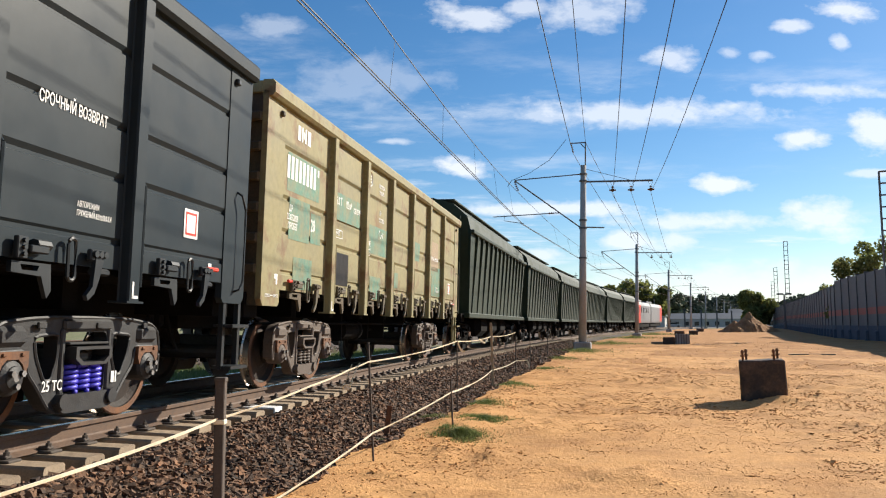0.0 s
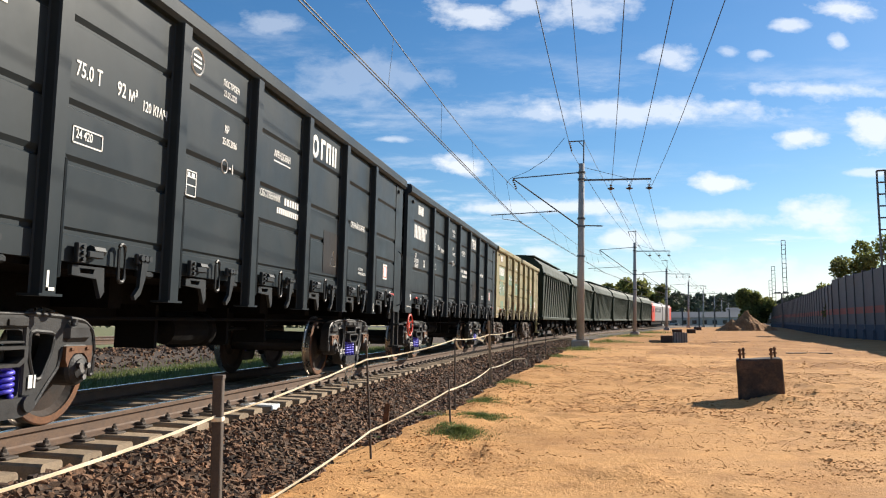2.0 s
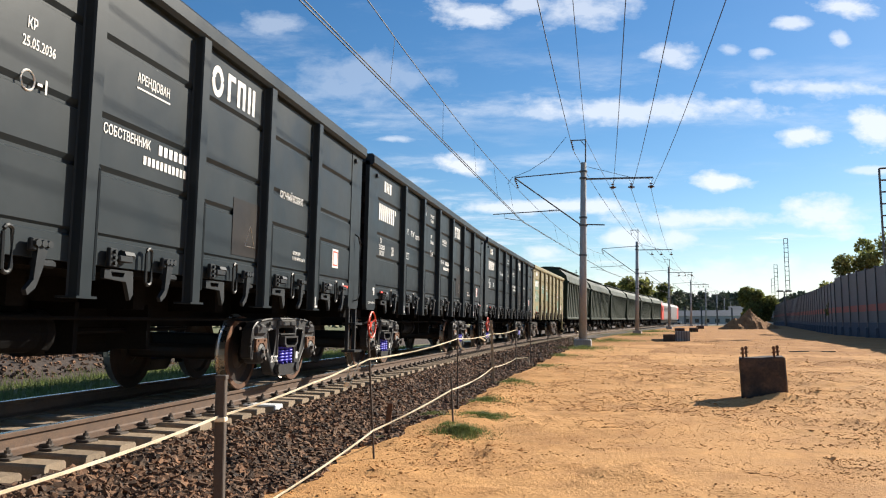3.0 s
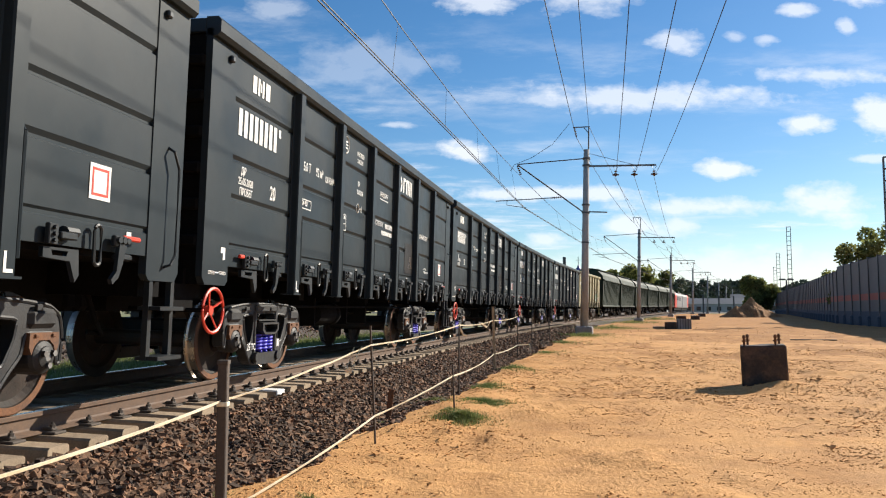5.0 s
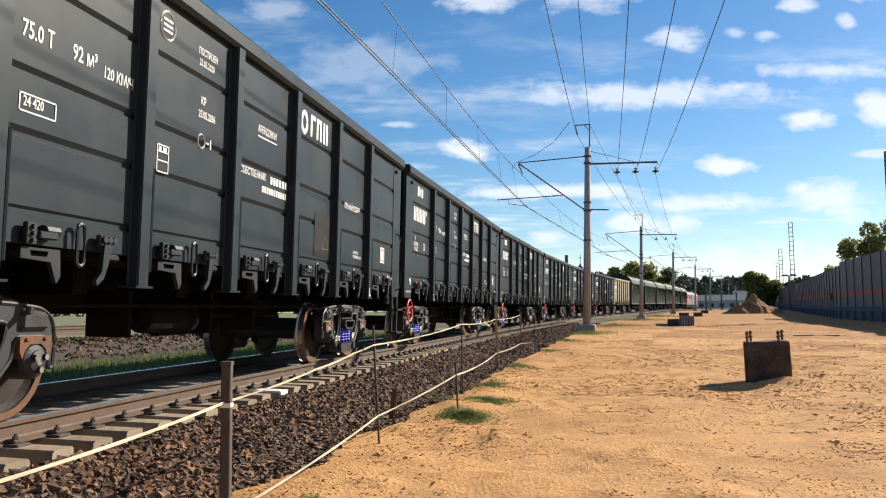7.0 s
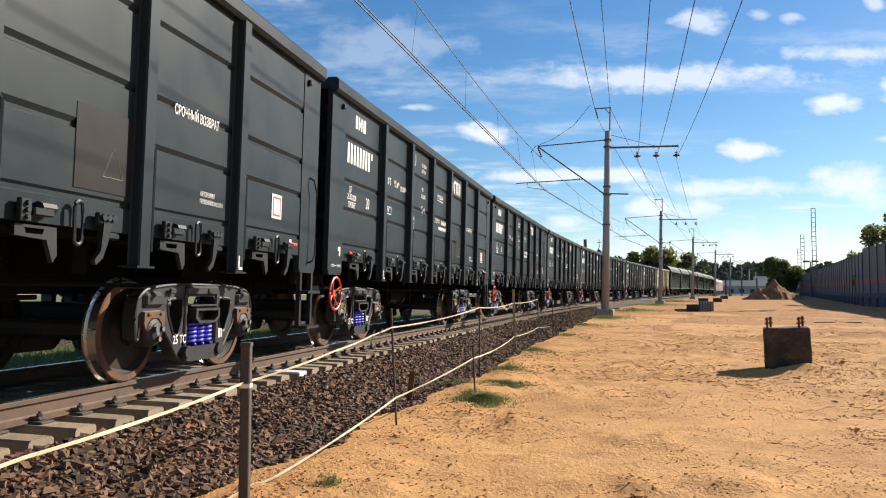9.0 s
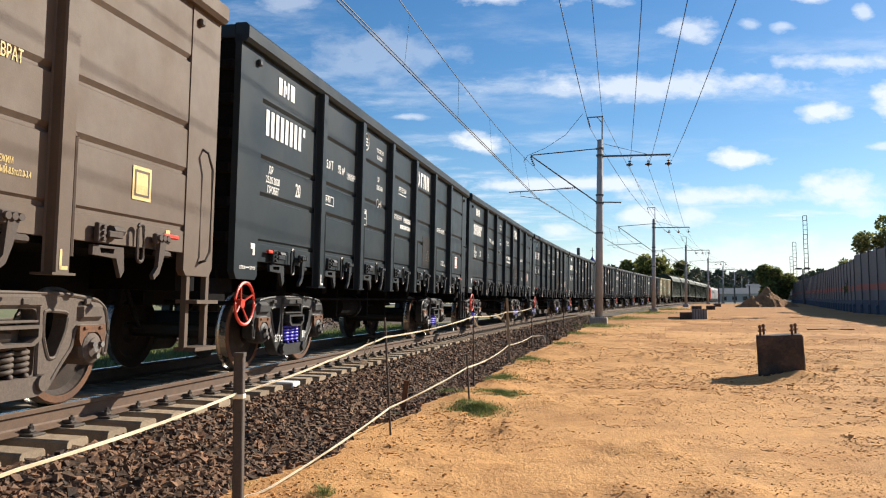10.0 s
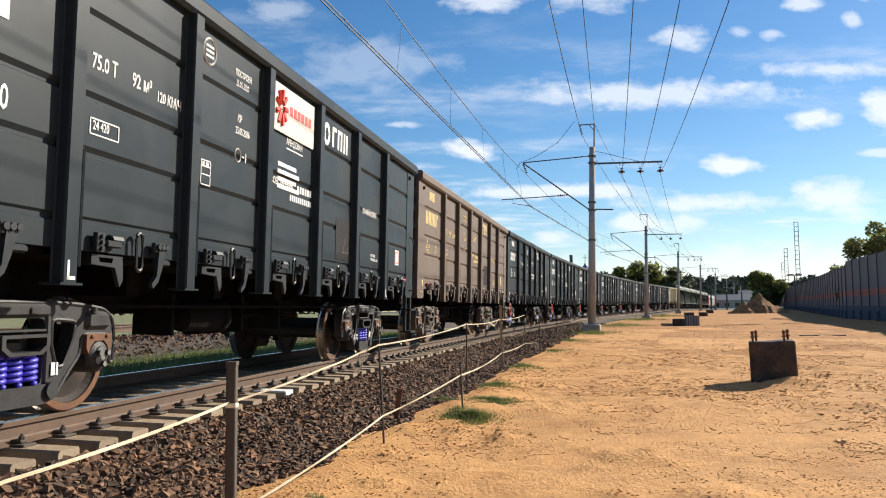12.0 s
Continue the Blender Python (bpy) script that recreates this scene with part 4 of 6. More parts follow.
def hopper():
    """Covered grain hopper: ribbed sloping body, rounded roof with a walkway."""
    g = thing("hopper_wagon", "dark green covered hopper wagon with vertical ribs", "freight wagon", "wagons of the train")
    H = 6.6
    prof = [(-1.5, 1.25), (-1.62, 3.75), (-1.5, 4.2), (-1.05, 4.6), (-0.4, 4.78), (0.4, 4.78), (1.05, 4.6), (1.5, 4.2), (1.62, 3.75), (1.5, 1.25)]
    bm = bmesh.new()
    a = [bm.verts.new((x, -H + 0.5 * (z < 2) , z)) for x, z in prof]
    b = [bm.verts.new((x, H - 0.5 * (z < 2), z)) for x, z in prof]
    for i in range(len(prof)):
        bm.faces.new((a[i], b[i], b[(i + 1) % len(prof)], a[(i + 1) % len(prof)]))
    bm.faces.new(a)
    bm.faces.new(b)
    bmesh.ops.recalc_face_normals(bm, faces=bm.faces)
    part("body", bm, M_GREEN, g)
    bm = bmesh.new()
    for s in (1,):
        v = [bm.verts.new(c) for c in ((s * 1.53, -0.05, 1.25), (s * 1.53, 0.05, 1.25), (s * 1.70, 0.05, 3.7), (s * 1.70, -0.05, 3.7), (s * 1.45, -0.05, 1.25), (s * 1.45, 0.05, 1.25), (s * 1.58, 0.05, 3.78), (s * 1.58, -0.05, 3.78))]
        for q in ((0, 1, 2, 3), (0, 3, 7, 4), (1, 5, 6, 2), (3, 2, 6, 7)):
            bm.faces.new([v[i] for i in q])
    bmesh.ops.recalc_face_normals(bm, faces=bm.faces)
    rib = mesh_of("rib", bm, M_GREEN)
    for k in range(13):
        for turn in (0, math.pi):
            part_at("rib", rib, g, Matrix.Translation((0, -5.7 + k * 0.95, 0)) @ Matrix.Rotation(turn, 4, "Z"))
    bm = bmesh.new()
    for s in (1, -1):
        box(bm, *sorted((s * 1.6, s * 1.72)), -H, H, 3.68, 3.8, 0.02)
        box(bm, *sorted((s * 1.44, s * 1.62)), -H, H, 1.12, 1.28, 0.02)
    part("edge_beam", bm, M_GREEN, g)
    bm = bmesh.new()
    box(bm, -0.4, 0.4, -0.6, 0.6, 4.77, 4.9, 0.03)
    hatch = mesh_of("roof_hatch", bm, M_GREEN)
    for k in range(4):
        part_at("roof_hatch", hatch, g, Matrix.Translation((0, -4.7 + k * 3.1, 0)))
    part("walkway", boxed(0.5, 1.0, -6.2, 6.2, 4.76, 4.8), M_GREEN, g)
    bm = bmesh.new()
    box(bm, -0.3, 0.3, -PITCH / 2 - 0.3, PITCH / 2 + 0.3, 0.95, 1.2)
    for y in (-2.2, 0.0, 2.2):
        box(bm, -1.3, 1.3, y - 0.8, y + 0.8, 0.5, 1.25, 0.2)
    for e in (1, -1):
        box(bm, -1.4, 1.4, *sorted((e * 6.3, e * 6.8)), 1.0, 1.25)
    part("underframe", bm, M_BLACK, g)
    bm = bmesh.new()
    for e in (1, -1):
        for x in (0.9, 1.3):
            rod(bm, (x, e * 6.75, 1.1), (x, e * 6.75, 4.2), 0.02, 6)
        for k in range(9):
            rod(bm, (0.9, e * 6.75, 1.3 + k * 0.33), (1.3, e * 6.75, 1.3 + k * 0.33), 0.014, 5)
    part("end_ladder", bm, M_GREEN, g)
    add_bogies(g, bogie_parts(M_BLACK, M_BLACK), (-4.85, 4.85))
    return g


def loco_section():
    g = thing("electric_locomotive", "grey electric locomotive section with red cab end", "locomotive", "wagons of the train")
    L = 8.0
    prof = [(-1.5, 1.0), (-1.55, 1.2), (-1.55, 3.5), (-1.3, 4.0), (-0.6, 4.15), (0.6, 4.15), (1.3, 4.0), (1.55, 3.5), (1.55, 1.2), (1.5, 1.0)]
    bm = bmesh.new()
    rings = [[bm.verts.new((x, y, z)) for x, z in prof] for y in (-L, -L + 3.6, L - 0.4, L)]
    n = len(prof)
    for k, (a, b) in enumerate(zip(rings, rings[1:])):
        for i in range(n):
            f = bm.faces.new((a[i], b[i], b[(i + 1) % n], a[(i + 1) % n]))
            f.material_index = 1 if k == 0 and 0 < i < 9 else 0
            if 2 < i < 6:
                f.material_index = 2
    bm.faces.new(rings[0]).material_index = 1
    bm.faces.new(rings[-1])
    bmesh.ops.recalc_face_normals(bm, faces=bm.faces)
    part("body", bm, [M_LOCOGREY, M_RED, M_ROOF], g)
    bm = bmesh.new()
    for y in (-L + 1.2, -3.5, -1.5, 0.5, 2.5, 4.5):
        box(bm, 1.54, 1.57, y - 0.35, y + 0.35, 2.5, 3.2)
    box(bm, -1.2, 1.2, -L - 0.02, -L, 2.6, 3.4)
    part("window", bm, M_GLASS, g)
    bm = bmesh.new()
    box(bm, -1.35, 1.35, -L + 0.3, L - 0.1, 0.35, 1.05, 0.1)
    box(bm, -0.2, 0.2, -L - 0.5, L + 0.4, 0.9, 1.2)
    part("underframe", bm, M_BLACK, g)
    bm = bmesh.new()
    box(bm, -0.5, 0.5, -2, 5, 4.1, 4.4, 0.05)
    for s in (-0.6, 0.6):
        tube(bm, [(s, -4.6, 4.2), (s * 0.8, -6.2, 5.0), (s * 0.7, -4.8, 5.8)], 0.03, 6)
    rod(bm, (-1, -4.8, 5.8), (1, -4.8, 5.8), 0.04, 6)
    part("pantograph", bm, M_STEEL, g)
    for c in (-4.2, 4.2):
        for y in (-1.45, 1.45):
            w = part("wheelset", WHEELSET, None, g)
            w.matrix_local = Matrix.Translation((0, c + y, 0.478))
        bm = bmesh.new()
        for s in (1, -1):
            box(bm, *sorted((s * 0.95, s * 1.15)), c - 2.2, c + 2.2, 0.55, 0.85, 0.05)
        part("bogie_frame", bm, M_BLACK, g)
    return g


def wagon_s(t):
    """Way of the train along the track, in metres."""
    jerk = min(max((t - 6.55) / 0.4, 0.0), 1.0)
    return 0.12 + 10.61 * t + 0.036 * t * t - 0.2 * max(0.0, 1 - t / 3) ** 2 + 0.35 * jerk - 0.015 * max(0.0, t - 7)


S0 = 16.72            # centre of the faded wagon at the start
TRAIN = []
grey = gondola("dark grey steel open wagon with white lettering", M_GREY, M_GREYD, M_CAST, M_BLUE, M_WHITE)
TRAIN.append((grey, S0 - PITCH, 4.325))
for k in range(2, 14):
    if k == 9:
        continue
    TRAIN.append((copy_thing(grey, Matrix()), S0 - PITCH * k, 4.325))
olive = gondola("faded olive open wagon with rust and teal patches", M_OLIVE, M_OLIVED, M_CASTB, M_CASTB, M_WHITE, wheel=False, marks=False, bare=True)
TRAIN.append((olive, S0, 4.325))
PATCHES = [(-6.0, 2.62, 1.2, 0.5), (-5.9, 2.0, 0.75, 0.55), (-5.1, 2.02, 0.4, 0.42), (-5.7, 1.36, 0.7, 0.42), (-4.1, 2.5, 1.3, 0.42), (-2.3, 2.15, 1.3, 0.5), (-2.1, 1.35, 0.7, 0.4), (-0.6, 1.62, 0.5, 0.3), (1.2, 2.3, 0.6, 0.4), (3.0, 1.6, 1.2, 0.7)]
for y, z, w, h in PATCHES:
    bm = boxed(1.503, 1.5045, y, y + w, z, z + h)
    part("paint_patch", bm, M_TEAL, olive, "patch of faded teal paint").matrix_local = BODY_FIT
part("paint_patch", boxed(1.503, 1.5045, -3.95, -3.35, 1.5, 2.0), M_PATCH, olive, "brown patch of primer").matrix_local = BODY_FIT
part("paint_patch", boxed(1.503, 1.5045, 3.1, 3.9, 2.2, 2.9), M_WOOD, olive, "pale washed-out patch").matrix_local = BODY_FIT
SIGNED = [w for w, s, h in TRAIN if abs(s - (S0 - PITCH * 10)) < 0.1][0]
SIGNED["label"] = "dark grey open wagon with a white and red company sign"
sign = part("company_sign", boxed(1.514, 1.53, -0.72, 0.68, 3.02, 3.6), M_SIGN, SIGNED, "white sign with a red flower mark")
sign.matrix_local = BODY_FIT
bm = bmesh.new()
for t in range(9):
    q = math.tau * t / 9
    tube(bm, [(1.531, -0.45 + 0.06 * math.cos(q), 3.32 + 0.08 * math.sin(q)), (1.531, -0.45 + 0.17 * math.cos(q), 3.32 + 0.22 * math.sin(q))], 0.035, 5)
tagged(part("painted_mark", bm, M_RED, sign), kind="stuff")
bm = bmesh.new()
for k in range(6):
    box(bm, 1.53, 1.533, -0.18 + 0.13 * k, -0.08 + 0.13 * k, 3.28, 3.40)
tagged(part("painted_bar", bm, M_RED, sign), kind="stuff")
for k in range(4):
    tagged(part("painted_bar", boxed(1.504, 1.506, -0.45, 0.15 + 0.1 * (k % 2), 2.62 - 0.09 * k, 2.67 - 0.09 * k), M_WHITE, SIGNED), kind="stuff").matrix_local = BODY_FIT
brown = gondola("dusty brown open wagon with yellow lettering", M_BROWN, M_BROWND, M_CASTB, M_CASTB, M_YELL, wheel=False, marks=False)
TRAIN.append((brown, S0 - PITCH * 9, 4.325))
HOP = 14.72
hop = hopper()
first = S0 + PITCH / 2 + HOP / 2
TRAIN.append((hop, first, 4.85))
for k in range(1, 6):
    TRAIN.append((copy_thing(hop, Matrix()), first + HOP * k, 4.85))
loco = loco_section()
ls = first + HOP * 5.5 + 8.5
TRAIN.append((loco, ls, 4.2))
TRAIN.append((copy_thing(loco, Matrix()), ls + 16.9, 4.2))


def motions():
    """The train rolls away along the curve, and its wheels turn."""
    times = [0.5 * i for i in range(25)]
    ticks = [i / FPS for i in range(int(SECONDS * FPS) + 1)]
    for wagon, s, half in TRAIN:
        flip = Matrix.Rotation(math.pi, 4, "Z") if wagon is TRAIN[-1][0] else Matrix()
        walk(wagon, [(t, track_pose(s + wagon_s(t), half) @ flip) for t in times])
        for w in wagon.children:
            if w.name.startswith("wheelset"):
                y = w.location.y
                sign = -1 if flip == Matrix() else 1
                walk(w, [(t, pose(0, y, 0.478) @ Matrix.Rotation(sign * wagon_s(t) / 0.478, 4, "X")) for t in ticks])


# ---- overhead line ----
def insulator_bm(bm, a, b, r=0.06, n=4):
    """Porcelain discs on a pin from a to b."""
    a, b = Vector(a), Vector(b)
    rod(bm, a, b, 0.015, 6)
    for i in range(n):
        c = a.lerp(b, (i + 0.5) / n)
        d = (b - a).normalized() * 0.02
        rod(bm, c - d, c + d, r, 10, r * 0.55)
    return bm


def overhead_pole():
    """Concrete pole with a cantilever over the track, a feeder crossarm and a top bracket; x points away from the track."""
    g = thing("catenary_pole", "grey concrete catenary pole with steel cantilever and crossarm", "catenary pole", "catenary poles along the track")
    bm = bmesh.new()
    rod(bm, (0, 0, 0.2), (0, 0, 9.3), 0.2, 18, 0.14)
    part("mast", bm, M_CONC, g, smooth=True)
    bm = boxed(-0.42, 0.42, -0.42, 0.42, -0.6, 0.42, 0.05)
    part("foundation", bm, M_CONC, g)
    bm = bmesh.new()
    rod(bm, (0.1, 0, 8.9), (0.1, 0, 10.5), 0.035, 8)
    rod(bm, (0.14, 0, 10.48), (-0.68, 0, 10.46), 0.03, 8)
    rod(bm, (0.1, 0, 10.15), (-0.15, 0, 10.44), 0.02, 6)
    part("top_bracket", bm, M_STEEL, g)
    part("insulator", insulator_bm(bmesh.new(), (-0.62, 0, 10.42), (-0.5, 0, 9.95)), M_INSUL, g)
    bm = bmesh.new()
    rod(bm, (-0.15, 0, 6.15), (-3.5, 0, 8.6), 0.035, 8)
    part("cantilever_strut", bm, M_STEEL, g)
    bm = rod(bmesh.new(), (-0.15, 0, 8.85), (-3.5, 0, 8.62), 0.028, 8)
    part("cantilever_tie", bm, M_STEEL, g)
    bm = bmesh.new()
    rod(bm, (-1.45, 0, 6.88), (-4.6, 0, 6.72), 0.024, 8)
    tube(bm, [(-4.0, 0, 6.74), (-4.02, 0, 6.52), (-3.6, 0, 6.45), (-3.0, 0, 6.36)], 0.018, 6)
    part("registration_arm", bm, M_STEEL, g)
    part("insulator", insulator_bm(bmesh.new(), (-1.2, 0, 6.9), (-1.75, 0, 6.87), 0.07, 5), M_INSUL, g)
    part("insulator", insulator_bm(bmesh.new(), (-3.5, 0, 8.55), (-3.3, 0, 8.05), 0.07, 5), M_INSUL, g)
    bm = bmesh.new()
    box(bm, 0.1, 3.4, -0.04, 0.04, 8.42, 8.5)
    rod(bm, (0.15, 0, 9.1), (2.3, 0, 8.5), 0.012, 6)
    part("crossarm", bm, M_STEEL, g)
    bm = bmesh.new()
    rod(bm, (0.1, 0, 6.15), (1.05, 0, 6.12), 0.035, 6)
    part("side_arm", bm, M_STEEL, g)
    for x in (1.45, 2.35, 3.3):
        bm = tube(bmesh.new(), [(x - 0.12, 0, 8.42), (x, 0, 8.2), (x + 0.12, 0, 8.42)], 0.012, 5)
        part("hanger", bm, M_STEEL, g)
        bm = insulator_bm(bmesh.new(), (x, 0, 8.2), (x, 0, 7.9), 0.09, 3)
        rod(bm, (x - 0.16, 0, 8.0), (x + 0.16, 0, 8.0), 0.04, 6)
        part("insulator", bm, M_INSUL, g)
    for z in (6.1, 6.5, 8.5, 8.85, 4.6):
        part("clamp", rod(bmesh.new(), (0, 0, z - 0.04), (0, 0, z + 0.04), 0.2, 14), M_STEEL, g)
    return g


POLES = [(-0.95, 0.0, -0.35), (6.89, 39.07, -0.34), (19.2, 78.1, -0.25), (33.6, 117.2, 0.03), (49.2, 156.3, 0.2), (65.2, 195.4, 0.3), (81.4, 234.0, 0.3), (97.5, 273.0, 0.3), (114, 312.0, 0.3)]
LEAN = radians(1.5)


def pole_pose(i):
    x, y, z = POLES[i]
    slope = float(np.interp(y, PLAN_Y, SLOPE))
    return Matrix.Translation((x, y, z)) @ Matrix.Rotation(-math.atan(slope), 4, "Z") @ Matrix.Rotation(LEAN, 4, "Y")


catenary = overhead_pole()
catenary.matrix_world = pole_pose(1)
for i in range(2, 9):
    copy_thing(catenary, pole_pose(i))


def span(a, b, sag, n=14):
    a, b = Vector(a), Vector(b)
    return [a.lerp(b, i / n) - Vector((0, 0, 4 * sag * (i / n) * (1 - i / n))) for i in range(n + 1)]


def wire(name, label, local, sag, r, far=8, first=0.0):
    """A wire hung from pole to pole at a place in the poles' own space."""
    bm = bmesh.new()
    pts = []
    for i in range(0, far):
        a = pole_pose(i) @ Vector(local) + Vector((first if i == 0 else 0, 0, 0))
        pts += span(a, pole_pose(i + 1) @ Vector(local), sag)[0 if i == 0 else 1:]
    tube(bm, pts, r, 5)
    return tagged(part(name, bm, M_WIRE), label, "wire", "wires of the overhead line")


TRACK_SHIFT = -1.15
wire("contact_wire", "dark copper contact wire over the track", (-3.05, 0, 6.34), 0.0, 0.014, first=TRACK_SHIFT)
wire("contact_wire", "dark copper contact wire over the track", (-3.11, 0, 6.34), 0.02, 0.014, first=TRACK_SHIFT)
wire("messenger_wire", "dark steel messenger wire over the track", (-3.42, 0, 8.1), 0.62, 0.013, first=-0.45)
wire("feeder_wire", "dark feeder wire on the pole brackets", (-0.52, 0, 9.95), 0.5, 0.014, first=-0.45)
wire("feeder_wire", "dark feeder wire on the pole tops", (0.1, 0, 10.5), 0.45, 0.012)
for x in (1.45, 2.35, 3.3):
    wire("feeder_wire", "thin grey feeder wire under the crossarms", (x, 0, 7.88), 0.6, 0.010, first=-0.2)
for i in (0, 1):
    for f in (0.28, 0.42, 0.55, 0.68, 0.8, 0.92):
        m0, m1 = pole_pose(i), pole_pose(i + 1)
        m0 = Matrix.Translation((TRACK_SHIFT if i == 0 else 0, 0, 0)) @ m0
        lo = (m0 @ Vector((-3.08, 0, 6.34))).lerp(m1 @ Vector((-3.08, 0, 6.34)), f)
        hi = (pole_pose(i) @ Vector((-3.42, 0, 8.1)) + Vector((-0.45 if i == 0 else 0, 0, 0))).lerp(m1 @ Vector((-3.42, 0, 8.1)), f) - Vector((0, 0, 2.48 * f * (1 - f)))
        tagged(part("dropper_wire", tube(bmesh.new(), [lo, hi], 0.005, 4), M_WIRE), "thin dropper between messenger and contact wire", "wire", "droppers of the overhead line")
m1 = pole_pose(1)
pts = [m1 @ Vector(p) for p in ((-0.6, -3.0, 9.95), (-1.4, -2.9, 9.0), (-2.4, -2.6, 8.45), (-3.3, -2.2, 8.2), (-3.6, -1.6, 8.0))]
tagged(part("jumper_wire", tube(bmesh.new(), pts, 0.012, 5), M_WIRE), "slack jumper wire between feeder and messenger", "wire", "wires of the overhead line")


# ---- noise barrier ----
def barrier():
    g = new("noise_barrier")
    tagged(g, "tall grey panelled noise barrier with a red stripe", "noise barrier", kind="structure")
    line = [Vector(p) for p in ((19.5, 18.0, 0), (30.0, 53.0, 0), (35.0, 70.0, 0), (56.0, 125.0, 0), (66.0, 152.0, 0), (84.0, 200.0, 0))]
    pts, step, carry = [], 3.0, 0.0
    for a, b in zip(line, line[1:]):
        d = carry
        while d < (b - a).length:
            pts.append(a.lerp(b, d / (b - a).length))
            d += step
        carry = d - (b - a).length
    shared = {}

    def me(key, make, mat):
        if key not in shared:
            shared[key] = mesh_of(key.split("-")[0], make(), mat)
        return shared[key]

    def panel(h0, h1, thick):
        bm = bmesh.new()
        k = max(1, int((h1 - h0) / 0.25))
        for i in range(k):
            z0, z1 = h0 + (h1 - h0) * i / k, h0 + (h1 - h0) * (i + 1) / k
            box(bm, -thick / 2, thick / 2, 0.08, 2.92, z0 + 0.008, z1 - 0.008)
        box(bm, -thick * 0.35, thick * 0.35, 0.08, 2.92, h0, h1)
        return bm
    for i, (a, b) in enumerate(zip(pts, pts[1:])):
        d = b - a
        base = float(ground_z(np.array([a.x]), np.array([a.y]))[0]) + 0.02
        h = 5.0 if a.y < 69.5 else 4.62
        m = Matrix.Translation((a.x, a.y, base)) @ Matrix.Rotation(-math.atan2(d.x, d.y), 4, "Z")
        tag = "tall" if h > 4.9 else "low"
        for key, make, mat in (("plinth-", lambda: boxed(-0.11, 0.11, 0.08, 2.92, -0.3, 1.1, 0.02), M_PLINTH), ("panel-a", lambda: panel(1.1, 1.92, 0.14), M_WALL),
                               ("stripe-", lambda: panel(1.92, 2.42, 0.142), M_WALLRED), ("panel-b" + tag, lambda h=h: panel(2.42, h, 0.14), M_WALL),
                               ("post-" + tag, lambda h=h: box(box(boxed(-0.13, 0.13, -0.014, 0.014, -0.3, h + 0.1), -0.14, -0.12, -0.1, 0.1, -0.3, h + 0.1), 0.12, 0.14, -0.1, 0.1, -0.3, h + 0.1), M_STEEL),
                               ("footing-", lambda: boxed(-0.3, 0.3, -0.25, 0.25, -0.3, 0.75, 0.08), M_PLINTH)):
            part(key.split("-")[0], me(key, make, mat), None, g).matrix_world = m
    return g


barrier()


# ---- things on the sand ----
def gz(x, y):
    return float(full_ground(np.array([float(x)]), np.array([float(y)]))[0])


def foundation_block():
    g = thing("foundation_block", "dark bitumen-coated concrete foundation block with anchor bolts in the sand", "foundation block")
    g.matrix_world = Matrix.Translation((6.14, 15.2, gz(6.0, 15.2) - 0.06)) @ Matrix.Rotation(radians(-20), 4, "Z") @ Matrix.Rotation(radians(-1.8), 4, "Y")
    bm = boxed(-0.405, 0.405, -0.4, 0.4, -0.25, 0.86, 0.025)
    bmesh.ops.subdivide_edges(bm, edges=bm.edges, cuts=5, use_grid_fill=True)
    for v in bm.verts:
        v.co += v.co.normalized() * 0.022 * noise.noise(v.co * 4.0)
    part("block", bm, M_FOUND, g)
    bm = bmesh.new()
    bolt = None
    for x, y in ((-0.33, -0.3), (-0.26, 0.25), (0.22, -0.3), (0.31, 0.25)):
        if bolt is None:
            rod(bm, (0, 0, 0.8), (0, 0, 1.06), 0.022, 8)
            rod(bm, (0, 0, 0.93), (0, 0, 0.96), 0.042, 6)
            rod(bm, (0, 0, 1.0), (0, 0, 1.04), 0.034, 6)
            bolt = mesh_of("anchor_bolt", bm, M_RUST)
        part("anchor_bolt", bolt, None, g).matrix_local = Matrix.Translation((x, y, 0))
    return g


foundation_block()


def crate_pile():
    g = thing("concrete_formwork", "low grey concrete trough and dark slab on the sand", "formwork")
    z = gz(14.6, 50.0)
    g.matrix_world = Matrix.Translation((14.6, 50.0, z)) @ Matrix.Rotation(radians(-14), 4, "Z") @ Matrix.Scale(0.72, 4)
    bm = boxed(-0.9, 0.1, -0.9, -0.1, -0.1, 0.62, 0.03)
    part("slab", bm, M_FOUND, g)
    for x0, x1, y0, y1 in ((0.15, 1.35, -0.6, -0.45), (0.15, 1.35, 0.5, 0.65), (0.15, 0.3, -0.45, 0.5), (1.2, 1.35, -0.45, 0.5)):
        part("trough_wall", boxed(x0, x1, y0, y1, -0.1, 0.88, 0.02), M_CONC, g)
    rib = mesh_of("rib", boxed(0, 0.06, -0.66, -0.6, -0.1, 0.9, 0.01), M_STEEL)
    for k in range(6):
        part("rib", rib, None, g).matrix_local = Matrix.Translation((0.17 + 0.22 * k, 0, 0))
    part("beam", boxed(-1.9, -0.9, -0.2, 0.1, -0.05, 0.22, 0.02), M_WOOD, g)
    return g


crate_pile()
for x, y, w in ((26.4, 88.0, 0.9), (28.6, 90.0, 0.8), (38.5, 118, 0.9)):
    g = thing("foundation_block", "small dark foundation block at the edge of the sand", "foundation block")
    g.matrix_world = Matrix.Translation((x, y, gz(x, y)))
    part("block", boxed(-w / 2, w / 2, -0.4, 0.4, -0.2, 0.42, 0.03), M_FOUND, g)
    part("cap", boxed(-w / 2 - 0.03, w / 2 + 0.03, -0.43, 0.43, 0.42, 0.48, 0.02), M_CONC, g)

